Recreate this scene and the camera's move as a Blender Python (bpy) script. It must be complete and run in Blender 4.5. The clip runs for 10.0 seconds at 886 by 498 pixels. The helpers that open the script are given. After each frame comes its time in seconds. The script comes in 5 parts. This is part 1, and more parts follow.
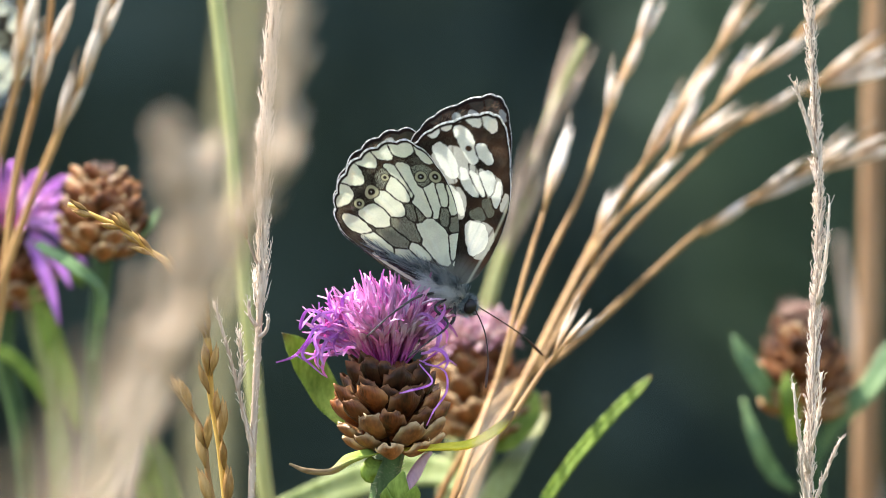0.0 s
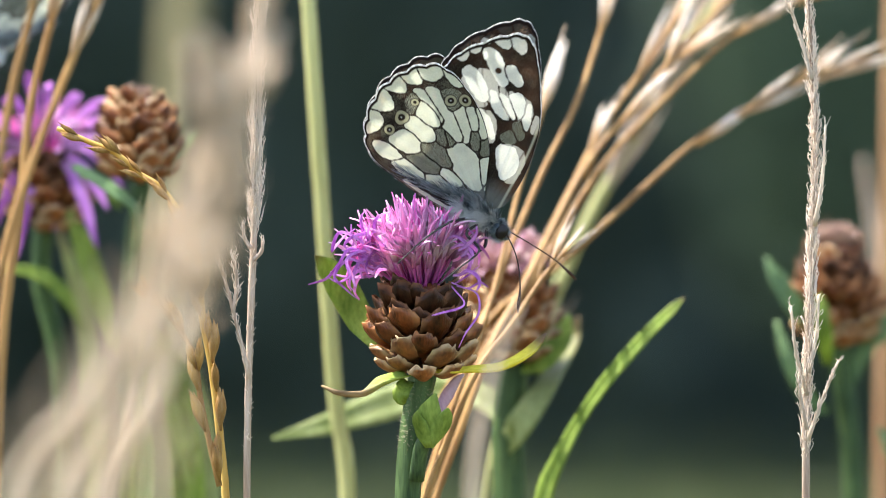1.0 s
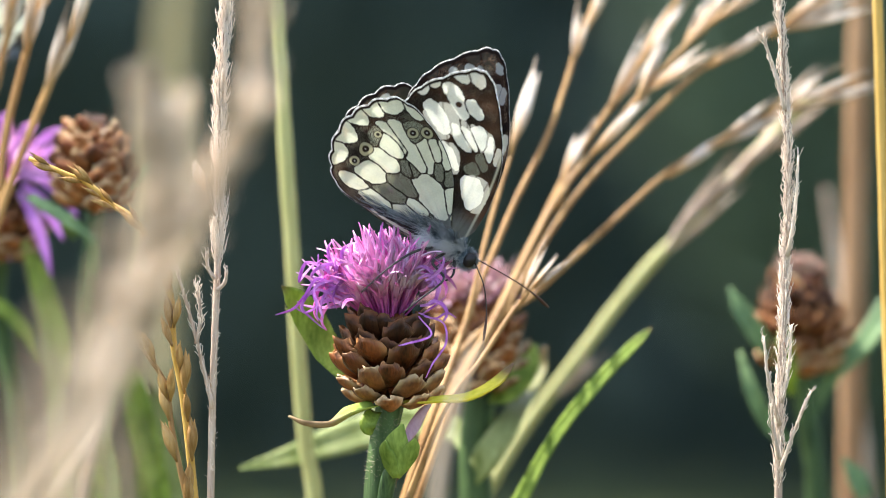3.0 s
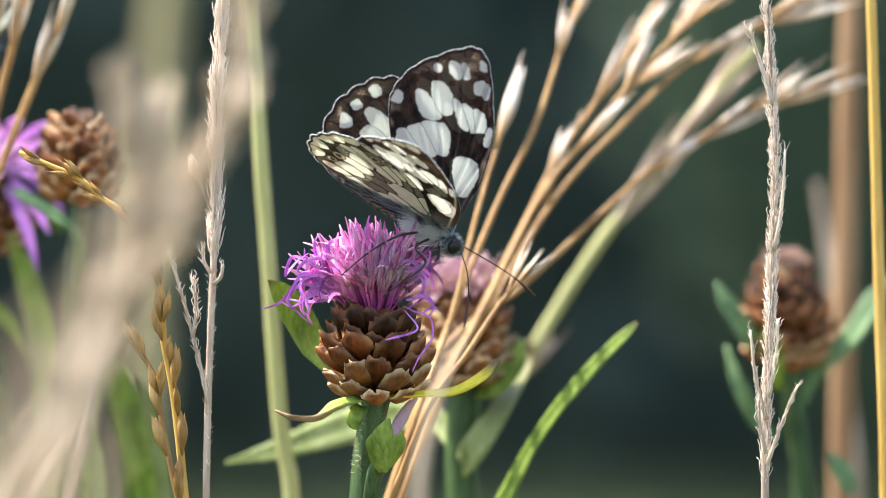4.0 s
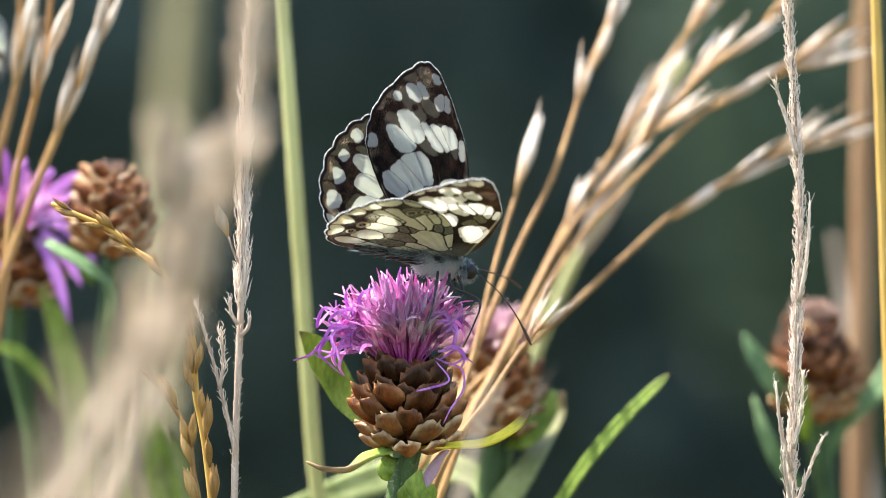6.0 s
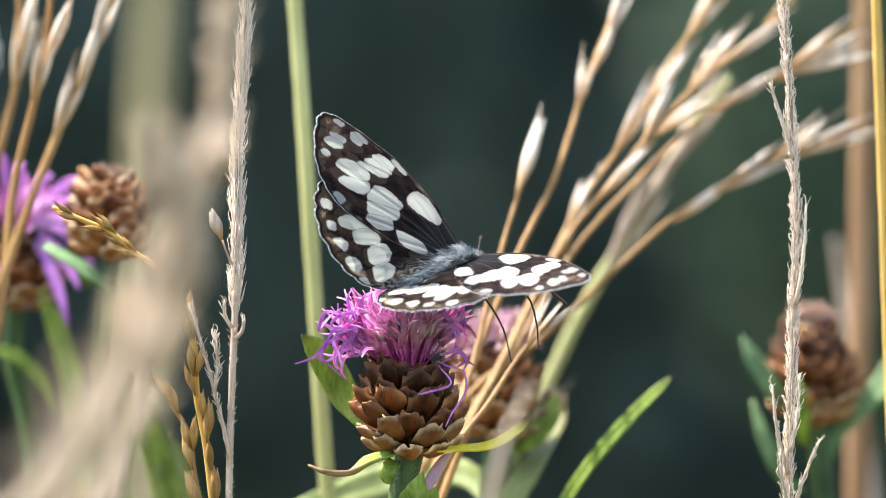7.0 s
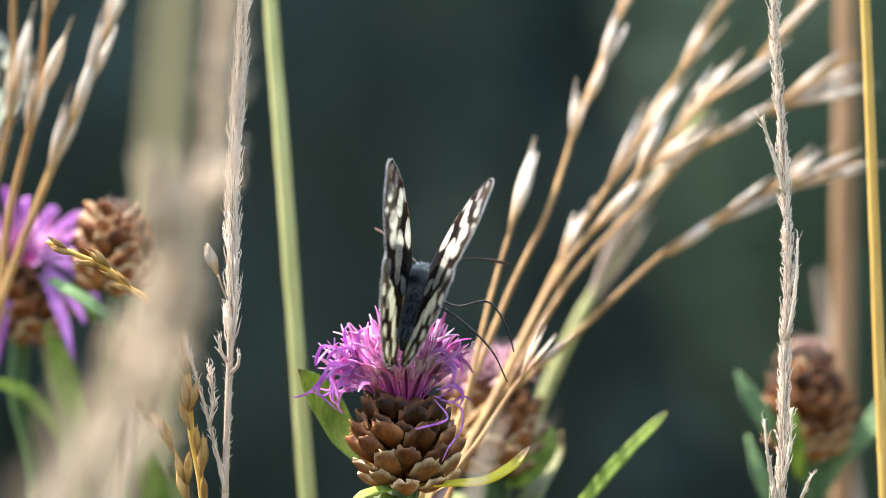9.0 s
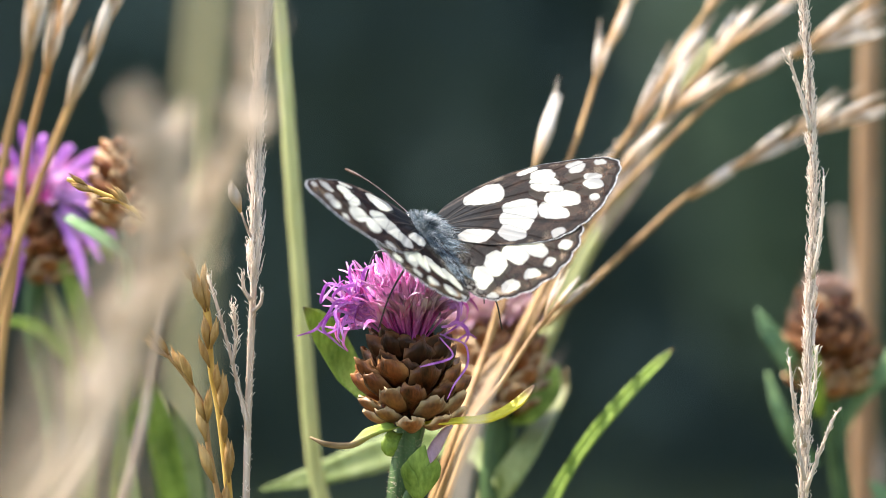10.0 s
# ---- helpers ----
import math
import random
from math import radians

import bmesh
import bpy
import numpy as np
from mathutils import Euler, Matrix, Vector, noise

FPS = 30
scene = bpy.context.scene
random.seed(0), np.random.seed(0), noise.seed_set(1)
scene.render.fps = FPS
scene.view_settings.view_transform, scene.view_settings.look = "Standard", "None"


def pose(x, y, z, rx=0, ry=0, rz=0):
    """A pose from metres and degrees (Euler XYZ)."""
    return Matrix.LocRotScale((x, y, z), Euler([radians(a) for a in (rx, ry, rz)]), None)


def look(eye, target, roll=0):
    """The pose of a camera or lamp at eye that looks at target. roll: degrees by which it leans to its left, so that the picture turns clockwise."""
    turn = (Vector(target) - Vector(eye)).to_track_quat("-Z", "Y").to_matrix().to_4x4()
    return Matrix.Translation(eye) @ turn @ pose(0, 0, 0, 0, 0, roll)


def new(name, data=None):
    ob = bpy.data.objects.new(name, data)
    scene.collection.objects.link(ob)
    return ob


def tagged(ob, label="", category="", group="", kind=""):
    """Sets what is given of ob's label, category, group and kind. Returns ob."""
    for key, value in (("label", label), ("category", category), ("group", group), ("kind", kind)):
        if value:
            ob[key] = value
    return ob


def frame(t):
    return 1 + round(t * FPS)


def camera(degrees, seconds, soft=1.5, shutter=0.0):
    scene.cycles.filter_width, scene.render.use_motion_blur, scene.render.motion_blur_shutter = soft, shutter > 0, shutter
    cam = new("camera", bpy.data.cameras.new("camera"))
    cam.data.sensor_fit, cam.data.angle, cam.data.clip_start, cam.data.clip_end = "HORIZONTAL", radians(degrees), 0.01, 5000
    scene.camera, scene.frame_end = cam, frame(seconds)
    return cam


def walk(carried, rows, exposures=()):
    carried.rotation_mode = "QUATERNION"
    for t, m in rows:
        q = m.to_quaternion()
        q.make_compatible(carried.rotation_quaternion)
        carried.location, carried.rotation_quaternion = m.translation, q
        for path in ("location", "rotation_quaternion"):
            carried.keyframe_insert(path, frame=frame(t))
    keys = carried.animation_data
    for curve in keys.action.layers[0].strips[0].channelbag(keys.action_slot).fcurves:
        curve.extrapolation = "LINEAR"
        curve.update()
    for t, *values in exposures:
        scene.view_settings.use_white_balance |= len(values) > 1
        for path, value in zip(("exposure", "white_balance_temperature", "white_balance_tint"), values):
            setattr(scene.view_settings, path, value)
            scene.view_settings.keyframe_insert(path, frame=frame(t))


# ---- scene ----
# The plan is drawn on a grid across the flower's distance: one unit U is 1/14 mm there.
DIST = 0.8            # camera to the flower
U = DIST / 11212.0
HEIGHT = 0.45         # of the flower above the ground
GX, GY = 614.0, 666.0  # the grid point that lies on the flower's middle bract

cam = camera(8.0, 10.0, soft=0.9)
cam.data.dof.use_dof = True
cam.data.dof.focus_distance = DIST - 0.004
cam.data.dof.aperture_fstop = 14.5
cam.data.dof.aperture_blades = 9


def aim(gx, gy):
    """The camera's pose when the flower's middle bract stands at (gx, gy) of the picture."""
    yaw = math.degrees(math.atan((gx - 784) / 11212.0))
    pitch = math.degrees(math.atan((gy - 441) / 11212.0))
    return pose(0, -DIST, HEIGHT, 90 + pitch, 0, yaw)


walk(cam, [(0.0, aim(666.1, 704.4)), (0.5, aim(707.4, 716.6)), (1.0, aim(722.8, 566.6)), (1.5, aim(660.0, 656.9)),
           (2.0, aim(747.3, 649.2)), (2.5, aim(754.9, 667.6)), (3.0, aim(664.6, 620.2)), (3.2, aim(646, 594)),
           (4.3, aim(635.5, 635.5)), (4.5, aim(614.0, 666.1)), (5.0, aim(672.2, 660.0)), (5.2, aim(748.8, 679.9)),
           (6.3, aim(684.1, 702.2)), (6.5, aim(696.3, 703.7)), (7.0, aim(699.4, 706.7)), (7.5, aim(645.8, 671.5)),
           (8.0, aim(647.3, 662.3)), (8.5, aim(656.5, 706.7)), (9.0, aim(693.3, 768.0)), (9.5, aim(705.5, 709.8)),
           (10.0, aim(702.5, 657.7))])

# ---- light ----
SUN_FROM = Vector((-0.42, 0.12, 0.90)).normalized()
world = bpy.data.worlds.new("sky")
scene.world = world
world.use_nodes = True
wn = world.node_tree.nodes
sky = wn.new("ShaderNodeTexSky")
sky.sky_type = "NISHITA"
sky.sun_disc = False
sky.dust_density = 2.0
sky.ozone_density = 0.6
sky.sun_elevation = math.asin(SUN_FROM.z)
sky.sun_rotation = math.atan2(SUN_FROM.x, SUN_FROM.y)
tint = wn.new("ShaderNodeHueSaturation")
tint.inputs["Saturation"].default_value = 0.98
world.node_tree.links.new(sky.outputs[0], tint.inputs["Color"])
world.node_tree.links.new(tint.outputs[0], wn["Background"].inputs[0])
wn["Background"].inputs[1].default_value = 0.15
sun = new("sun", bpy.data.lights.new("sun", "SUN"))
sun.data.energy = 3.6
sun.data.angle = radians(0.5)
sun.data.color = (1.0, 0.975, 0.955)
sun.matrix_world = look(SUN_FROM * 10, (0, 0, 0))
scene.view_settings.exposure = 2.14


# ---- materials ----
def socket_link(nt, a, b):
    nt.links.new(a, b)


def surface(name, dark, light, scale=400.0, rough=0.6, through_light=0.0, stretch=(1, 1, 1), bump=0.15, tone=None,
            vary=0.12, spec=0.18, fine=6.0):
    """Two-scale mottled material; through_light lets thin tissue glow when lit from behind; tone is a colour that the mesh's
    own 'tone' attribute blends in (tips, margins)."""
    m = bpy.data.materials.new(name)
    m.use_nodes = True
    nt = m.node_tree
    n = nt.nodes
    bsdf = n["Principled BSDF"]
    out = n["Material Output"]
    co = n.new("ShaderNodeTexCoord")
    mp = n.new("ShaderNodeMapping")
    mp.inputs["Scale"].default_value = stretch
    socket_link(nt, co.outputs["Object"], mp.inputs[0])
    a = n.new("ShaderNodeTexNoise")
    a.inputs["Scale"].default_value = scale
    a.inputs["Detail"].default_value = 4
    socket_link(nt, mp.outputs[0], a.inputs[0])
    b = n.new("ShaderNodeTexNoise")
    b.inputs["Scale"].default_value = scale * fine
    b.inputs["Detail"].default_value = 3
    socket_link(nt, mp.outputs[0], b.inputs[0])
    addn = n.new("ShaderNodeMath")
    addn.operation = "MULTIPLY_ADD"
    socket_link(nt, b.outputs[0], addn.inputs[0])
    addn.inputs[1].default_value = 0.5
    socket_link(nt, a.outputs[0], addn.inputs[2])
    ramp = n.new("ShaderNodeMapRange")
    ramp.inputs[1].default_value = 0.58
    ramp.inputs[2].default_value = 0.92
    socket_link(nt, addn.outputs[0], ramp.inputs[0])
    mix = n.new("ShaderNodeMix")
    mix.data_type = "RGBA"
    mix.inputs[6].default_value = (*dark, 1)
    mix.inputs[7].default_value = (*light, 1)
    socket_link(nt, ramp.outputs[0], mix.inputs[0])
    col = mix.outputs[2]
    if tone:
        at_ = n.new("ShaderNodeAttribute")
        at_.attribute_name = "tone"
        mx = n.new("ShaderNodeMix")
        mx.data_type = "RGBA"
        mx.inputs[7].default_value = (*tone, 1)
        socket_link(nt, at_.outputs["Fac"], mx.inputs[0])
        socket_link(nt, col, mx.inputs[6])
        col = mx.outputs[2]
    info = n.new("ShaderNodeObjectInfo")
    rv = n.new("ShaderNodeMapRange")
    rv.inputs[3].default_value = 1 - vary
    rv.inputs[4].default_value = 1 + vary
    socket_link(nt, info.outputs["Random"], rv.inputs[0])
    hsv = n.new("ShaderNodeHueSaturation")
    socket_link(nt, rv.outputs[0], hsv.inputs["Value"])
    socket_link(nt, col, hsv.inputs["Color"])
    col = hsv.outputs[0]
    socket_link(nt, col, bsdf.inputs["Base Color"])
    bsdf.inputs["Roughness"].default_value = rough
    bsdf.inputs["Specular IOR Level"].default_value = spec
    bp = n.new("ShaderNodeBump")
    bp.inputs["Strength"].default_value = bump
    bp.inputs["Distance"].default_value = 0.0004
    socket_link(nt, addn.outputs[0], bp.inputs["Height"])
    socket_link(nt, bp.outputs[0], bsdf.inputs["Normal"])
    if through_light:
        tr = n.new("ShaderNodeBsdfTranslucent")
        socket_link(nt, col, tr.inputs[0])
        ms = n.new("ShaderNodeMixShader")
        ms.inputs[0].default_value = through_light
        socket_link(nt, bsdf.outputs[0], ms.inputs[1])
        socket_link(nt, tr.outputs[0], ms.inputs[2])
        socket_link(nt, ms.outputs[0], out.inputs[0])
    return m


def wing_material(name, spec=0.06):
    m = bpy.data.materials.new(name)
    m.use_nodes = True
    nt = m.node_tree
    n = nt.nodes
    bsdf = n["Principled BSDF"]
    at_ = n.new("ShaderNodeAttribute")
    at_.attribute_name = "scales"
    co = n.new("ShaderNodeTexCoord")
    no = n.new("ShaderNodeTexNoise")
    no.inputs["Scale"].default_value = 4200
    no.inputs["Detail"].default_value = 2
    socket_link(nt, co.outputs["Object"], no.inputs[0])
    mr = n.new("ShaderNodeMapRange")
    mr.inputs[3].default_value = 0.82
    mr.inputs[4].default_value = 1.18
    socket_link(nt, no.outputs[0], mr.inputs[0])
    hsv = n.new("ShaderNodeHueSaturation")
    socket_link(nt, at_.outputs["Color"], hsv.inputs["Color"])
    socket_link(nt, mr.outputs[0], hsv.inputs["Value"])
    socket_link(nt, hsv.outputs[0], bsdf.inputs["Base Color"])
    bsdf.inputs["Roughness"].default_value = 0.55
    bsdf.inputs["Specular IOR Level"].default_value = spec
    bp = n.new("ShaderNodeBump")
    bp.inputs["Strength"].default_value = 0.3
    bp.inputs["Distance"].default_value = 0.0001
    socket_link(nt, no.outputs[0], bp.inputs["Height"])
    socket_link(nt, bp.outputs[0], bsdf.inputs["Normal"])
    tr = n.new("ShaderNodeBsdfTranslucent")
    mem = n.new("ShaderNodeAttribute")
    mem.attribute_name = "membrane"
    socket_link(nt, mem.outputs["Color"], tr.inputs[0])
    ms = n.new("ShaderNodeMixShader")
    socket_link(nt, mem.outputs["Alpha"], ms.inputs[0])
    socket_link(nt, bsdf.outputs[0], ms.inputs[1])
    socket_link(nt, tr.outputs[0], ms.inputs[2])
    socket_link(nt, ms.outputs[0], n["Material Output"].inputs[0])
    return m


LONG = (1, 1, 0.12)
MAT = dict(
    stem=surface("green_stem", (0.022, 0.045, 0.014), (0.095, 0.15, 0.05), 500, 0.55, 0.12, LONG, 0.4),
    leaf=surface("green_leaf", (0.14, 0.21, 0.03), (0.36, 0.46, 0.09), 350, 0.45, 0.45, (1, 1, 0.4), 0.3, tone=(0.10, 0.06, 0.035)),
    blue_leaf=surface("blue_green_leaf", (0.10, 0.17, 0.07), (0.24, 0.35, 0.15), 300, 0.5, 0.35, (1, 1, 0.4), 0.3, tone=(0.12, 0.08, 0.05)),
    pale_leaf=surface("pale_green_leaf", (0.20, 0.25, 0.07), (0.44, 0.48, 0.21), 250, 0.5, 0.4, (1, 1, 0.3), 0.25, tone=(0.2, 0.13, 0.07)),
    yellow_leaf=surface("yellow_leaf", (0.58, 0.52, 0.04), (0.80, 0.70, 0.10), 400, 0.5, 0.45, (0.4, 1, 1), 0.3, tone=(0.16, 0.09, 0.05)),
    dry_leaf=surface("dry_leaf", (0.18, 0.11, 0.05), (0.36, 0.25, 0.13), 400, 0.7, 0.25, (0.4, 1, 1), 0.4, tone=(0.3, 0.42, 0.06)),
    bract=surface("brown_bract", (0.007, 0.0026, 0.0014), (0.185, 0.047, 0.012), 650, 0.36, 0.3, (1, 1, 0.35), 0.6, tone=(0.38, 0.17, 0.06), vary=0.42, spec=0.25),
    # upper scales: dark brown by nature, with the florets' shade put into the colour
    shaded_dark_bract=surface("shaded_dark_bract", (0.006, 0.0025, 0.002), (0.05, 0.015, 0.006), 650, 0.36, 0.2, (1, 1, 0.5), 0.5, tone=(0.24, 0.10, 0.04), vary=0.3),
    straw_bract=surface("straw_bract", (0.12, 0.032, 0.008), (0.40, 0.135, 0.036), 420, 0.4, 0.35, (1, 1, 0.5), 0.4, tone=(0.74, 0.53, 0.28), vary=0.32, spec=0.25),
    floret=surface("purple_floret", (0.52, 0.055, 0.35), (0.78, 0.25, 0.57), 500, 0.4, 0.45, (1, 1, 0.3), 0.2, tone=(0.92, 0.80, 0.90), vary=0.3),
    violet=surface("violet_floret", (0.40, 0.10, 0.45), (0.68, 0.32, 0.71), 500, 0.5, 0.5, (1, 1, 0.3), 0.2, tone=(0.75, 0.5, 0.75), vary=0.15),
    pink=surface("faded_pink_floret", (0.48, 0.25, 0.33), (0.70, 0.46, 0.52), 500, 0.6, 0.45, (1, 1, 0.3), 0.2, tone=(0.6, 0.45, 0.4)),
    straw=surface("golden_straw", (0.26, 0.132, 0.046), (0.50, 0.30, 0.112), 300, 0.5, 0.25, LONG, 0.3, tone=(0.30, 0.17, 0.07)),
    pale_straw=surface("pale_straw", (0.44, 0.335, 0.225), (0.72, 0.59, 0.45), 500, 0.6, 0.25, LONG, 0.35, tone=(0.84, 0.71, 0.57)),
    plume=surface("tan_plume", (0.44, 0.31, 0.18), (0.70, 0.55, 0.38), 500, 0.6, 0.3, LONG, 0.3, tone=(0.85, 0.76, 0.62)),
    tan_stalk=surface("tan_stalk", (0.32, 0.22, 0.15), (0.58, 0.45, 0.34), 600, 0.6, 0.15, LONG, 0.4),
    husk=surface("pale_husk", (0.48, 0.37, 0.25), (0.86, 0.79, 0.69), 300, 0.4, 0.4, LONG, 0.25, tone=(0.52, 0.30, 0.10)),
    gold_husk=surface("golden_husk", (0.30, 0.15, 0.04), (0.64, 0.40, 0.15), 500, 0.4, 0.3, LONG, 0.3, tone=(0.30, 0.17, 0.05)),
    tuft=surface("withered_floret", (0.30, 0.16, 0.12), (0.55, 0.36, 0.30), 500, 0.6, 0.3, (1, 1, 0.3), 0.2, tone=(0.5, 0.36, 0.26)),
    dull=surface("dull_olive_stem", (0.30, 0.25, 0.12), (0.44, 0.38, 0.20), 120, 0.6, 0.1, LONG, 0.2),
    dry_grass=surface("dry_meadow_grass", (0.20, 0.16, 0.06), (0.46, 0.38, 0.18), 30, 0.6, 0.3, (1, 1, 1), 0.1),
    olive=surface("olive_straw", (0.34, 0.33, 0.12), (0.52, 0.50, 0.22), 250, 0.5, 0.2, LONG, 0.2),
    brown=surface("brown_straw", (0.24, 0.13, 0.06), (0.38, 0.23, 0.12), 250, 0.6, 0.15, LONG, 0.3),
    amber=surface("amber_straw", (0.50, 0.30, 0.06), (0.72, 0.47, 0.13), 250, 0.45, 0.2, LONG, 0.2),
    body=surface("butterfly_body", (0.010, 0.010, 0.010), (0.045, 0.043, 0.042), 900, 0.7, 0, (1, 1, 1), 0.5),
    fur=surface("grey_fur", (0.045, 0.062, 0.072), (0.33, 0.41, 0.45), 900, 0.6, 0.6, (1, 1, 1), 0.1, tone=(0.92, 0.92, 0.90)),
    eye=surface("dark_eye", (0.006, 0.005, 0.005), (0.02, 0.016, 0.014), 800, 0.3, 0, (1, 1, 1), 0.0, spec=0.2),
    antenna=surface("dark_antenna", (0.014, 0.009, 0.008), (0.045, 0.028, 0.02), 900, 0.5, 0, (1, 1, 1), 0.1, tone=(0.07, 0.03, 0.015)),
    leg=surface("grey_leg", (0.015, 0.014, 0.014), (0.06, 0.055, 0.05), 900, 0.55, 0, (1, 1, 1), 0.2),
    ground=surface("meadow_ground", (0.028, 0.030, 0.014), (0.07, 0.085, 0.03), 1.2, 0.9, 0, (1, 1, 1), 0.3, fine=14),
    grass=surface("meadow_grass", (0.04, 0.07, 0.02), (0.11, 0.13, 0.05), 6, 0.6, 0.3, (1, 1, 1), 0.1),
    foliage=surface("dark_foliage", (0.034, 0.052, 0.042), (0.072, 0.098, 0.074), 0.7, 0.7, 0.12, (1, 1, 1), 0.1, fine=9),
    light_foliage=surface("light_foliage", (0.045, 0.076, 0.05), (0.09, 0.128, 0.078), 0.7, 0.7, 0.3, (1, 1, 1), 0.1, fine=9),
    wing=wing_material("wing_scales"),
)

# ---- shaping helpers ----
ORIGIN = {}


def spot(gx, gy, depth=0.0):
    """The place on the sight line of the plan's grid point (gx, gy), depth metres behind the flower."""
    k = U * (DIST + depth) / DIST
    return Vector(((gx - GX) * k, depth, HEIGHT - (gy - GY) * k))


def thing(name, base, label, category, group="", kind=""):
    ob = new(name)
    ob.location = base
    ob.empty_display_size = 0.01
    ORIGIN[ob] = Vector(base)
    return tagged(ob, label, category, group, kind)


class Geo:
    """Collects vertices, faces and a tone for each vertex."""

    def __init__(self):
        self.v, self.f, self.t = [], [], []

    def add(self, v, f, t=0.0):
        k = len(self.v)
        self.v += [tuple(p) for p in v]
        self.f += [tuple(i + k for i in q) for q in f]
        self.t += list(t) if hasattr(t, "__len__") else [t] * len(v)
        return self

    def mesh(self, name, mat, shift=None, smooth=True):
        me = bpy.data.meshes.new(name)
        vs = self.v if shift is None else [(x - shift[0], y - shift[1], z - shift[2]) for x, y, z in self.v]
        me.from_pydata(vs, [], self.f)
        me.attributes.new("tone", "FLOAT", "POINT").data.foreach_set("value", np.array(self.t, np.float32))
        me.materials.append(mat)
        if smooth:
            me.shade_smooth()
        return me


def part(name, geo, mat, parent, label="", kind=""):
    """One mesh object under a thing or a part. The geometry is given in world places, or in the thing's space for a thing without an origin."""
    root = parent
    while root.parent:
        root = root.parent
    ob = new(name, geo.mesh(name, mat, ORIGIN.get(root)))
    ob.parent = parent
    return tagged(ob, label, kind=kind)


def piece(name, me, parent, m, label=""):
    """An object of its own on a shared mesh, at the world pose m."""
    ob = new(name, me)
    ob.parent = parent
    root = parent
    while root.parent:
        root = root.parent
    ob.matrix_basis = Matrix.Translation(-ORIGIN.get(root, Vector((0, 0, 0)))) @ m
    return tagged(ob, label)


def curve_points(pts, n):
    """A smooth line through pts (centripetal Catmull-Rom), n samples."""
    p = [Vector(q) for q in pts]
    if len(p) == 2:
        return [p[0].lerp(p[1], i / (n - 1)) for i in range(n)]
    p = [p[0] * 2 - p[1]] + p + [p[-1] * 2 - p[-2]]
    out = []
    for i in range(n):
        s = i / (n - 1) * (len(p) - 3)
        k = min(int(s), len(p) - 4)
        a, b, c, d = p[k:k + 4]
        t0 = 0.0
        t1 = t0 + max((b - a).length, 1e-7) ** 0.5
        t2 = t1 + max((c - b).length, 1e-7) ** 0.5
        t3 = t2 + max((d - c).length, 1e-7) ** 0.5
        t = t1 + (t2 - t1) * (s - k)
        a1 = a * ((t1 - t) / (t1 - t0)) + b * ((t - t0) / (t1 - t0))
        a2 = b * ((t2 - t) / (t2 - t1)) + c * ((t - t1) / (t2 - t1))
        a3 = c * ((t3 - t) / (t3 - t2)) + d * ((t - t2) / (t3 - t2))
        b1 = a1 * ((t2 - t) / (t2 - t0)) + a2 * ((t - t0) / (t2 - t0))
        b2 = a2 * ((t3 - t) / (t3 - t1)) + a3 * ((t - t1) / (t3 - t1))
        out.append(b1 * ((t2 - t) / (t2 - t1)) + b2 * ((t - t1) / (t2 - t1)))
    return out


def profile(vals, s):
    """Linear look-up in a short row of values, s from 0 to 1."""
    x = s * (len(vals) - 1)
    k = min(int(x), len(vals) - 2)
    return vals[k] + (vals[k + 1] - vals[k]) * (x - k)


def tube(geo, pts, radii, sides=8, n=24, tone=(0, 0), ribs=0.0, wobble=0.0):
    c = curve_points(pts, n)
    v, f, tt = [], [], []
    side = None
    for i, p in enumerate(c):
        d = (c[min(i + 1, n - 1)] - c[max(i - 1, 0)]).normalized()
        if side is None:
            side = d.orthogonal().normalized()
        side = (side - d * side.dot(d)).normalized()
        up = d.cross(side)
        s = i / (n - 1)
        r = profile(radii, s) * (1 + wobble * random.uniform(-1, 1))
        for k in range(sides):
            a = 2 * math.pi * k / sides
            rr = r * (1 + (ribs if k % 2 else -ribs))
            v.append(p + (side * math.cos(a) + up * math.sin(a)) * rr)
            tt.append(profile(tone, s))
    for i in range(n - 1):
        for k in range(sides):
            k2 = (k + 1) % sides
            f.append((i * sides + k, i * sides + k2, (i + 1) * sides + k2, (i + 1) * sides + k))
    f.append(tuple(range(sides))[::-1])
    f.append(tuple((n - 1) * sides + k for k in range(sides)))
    return geo.add(v, f, tt)


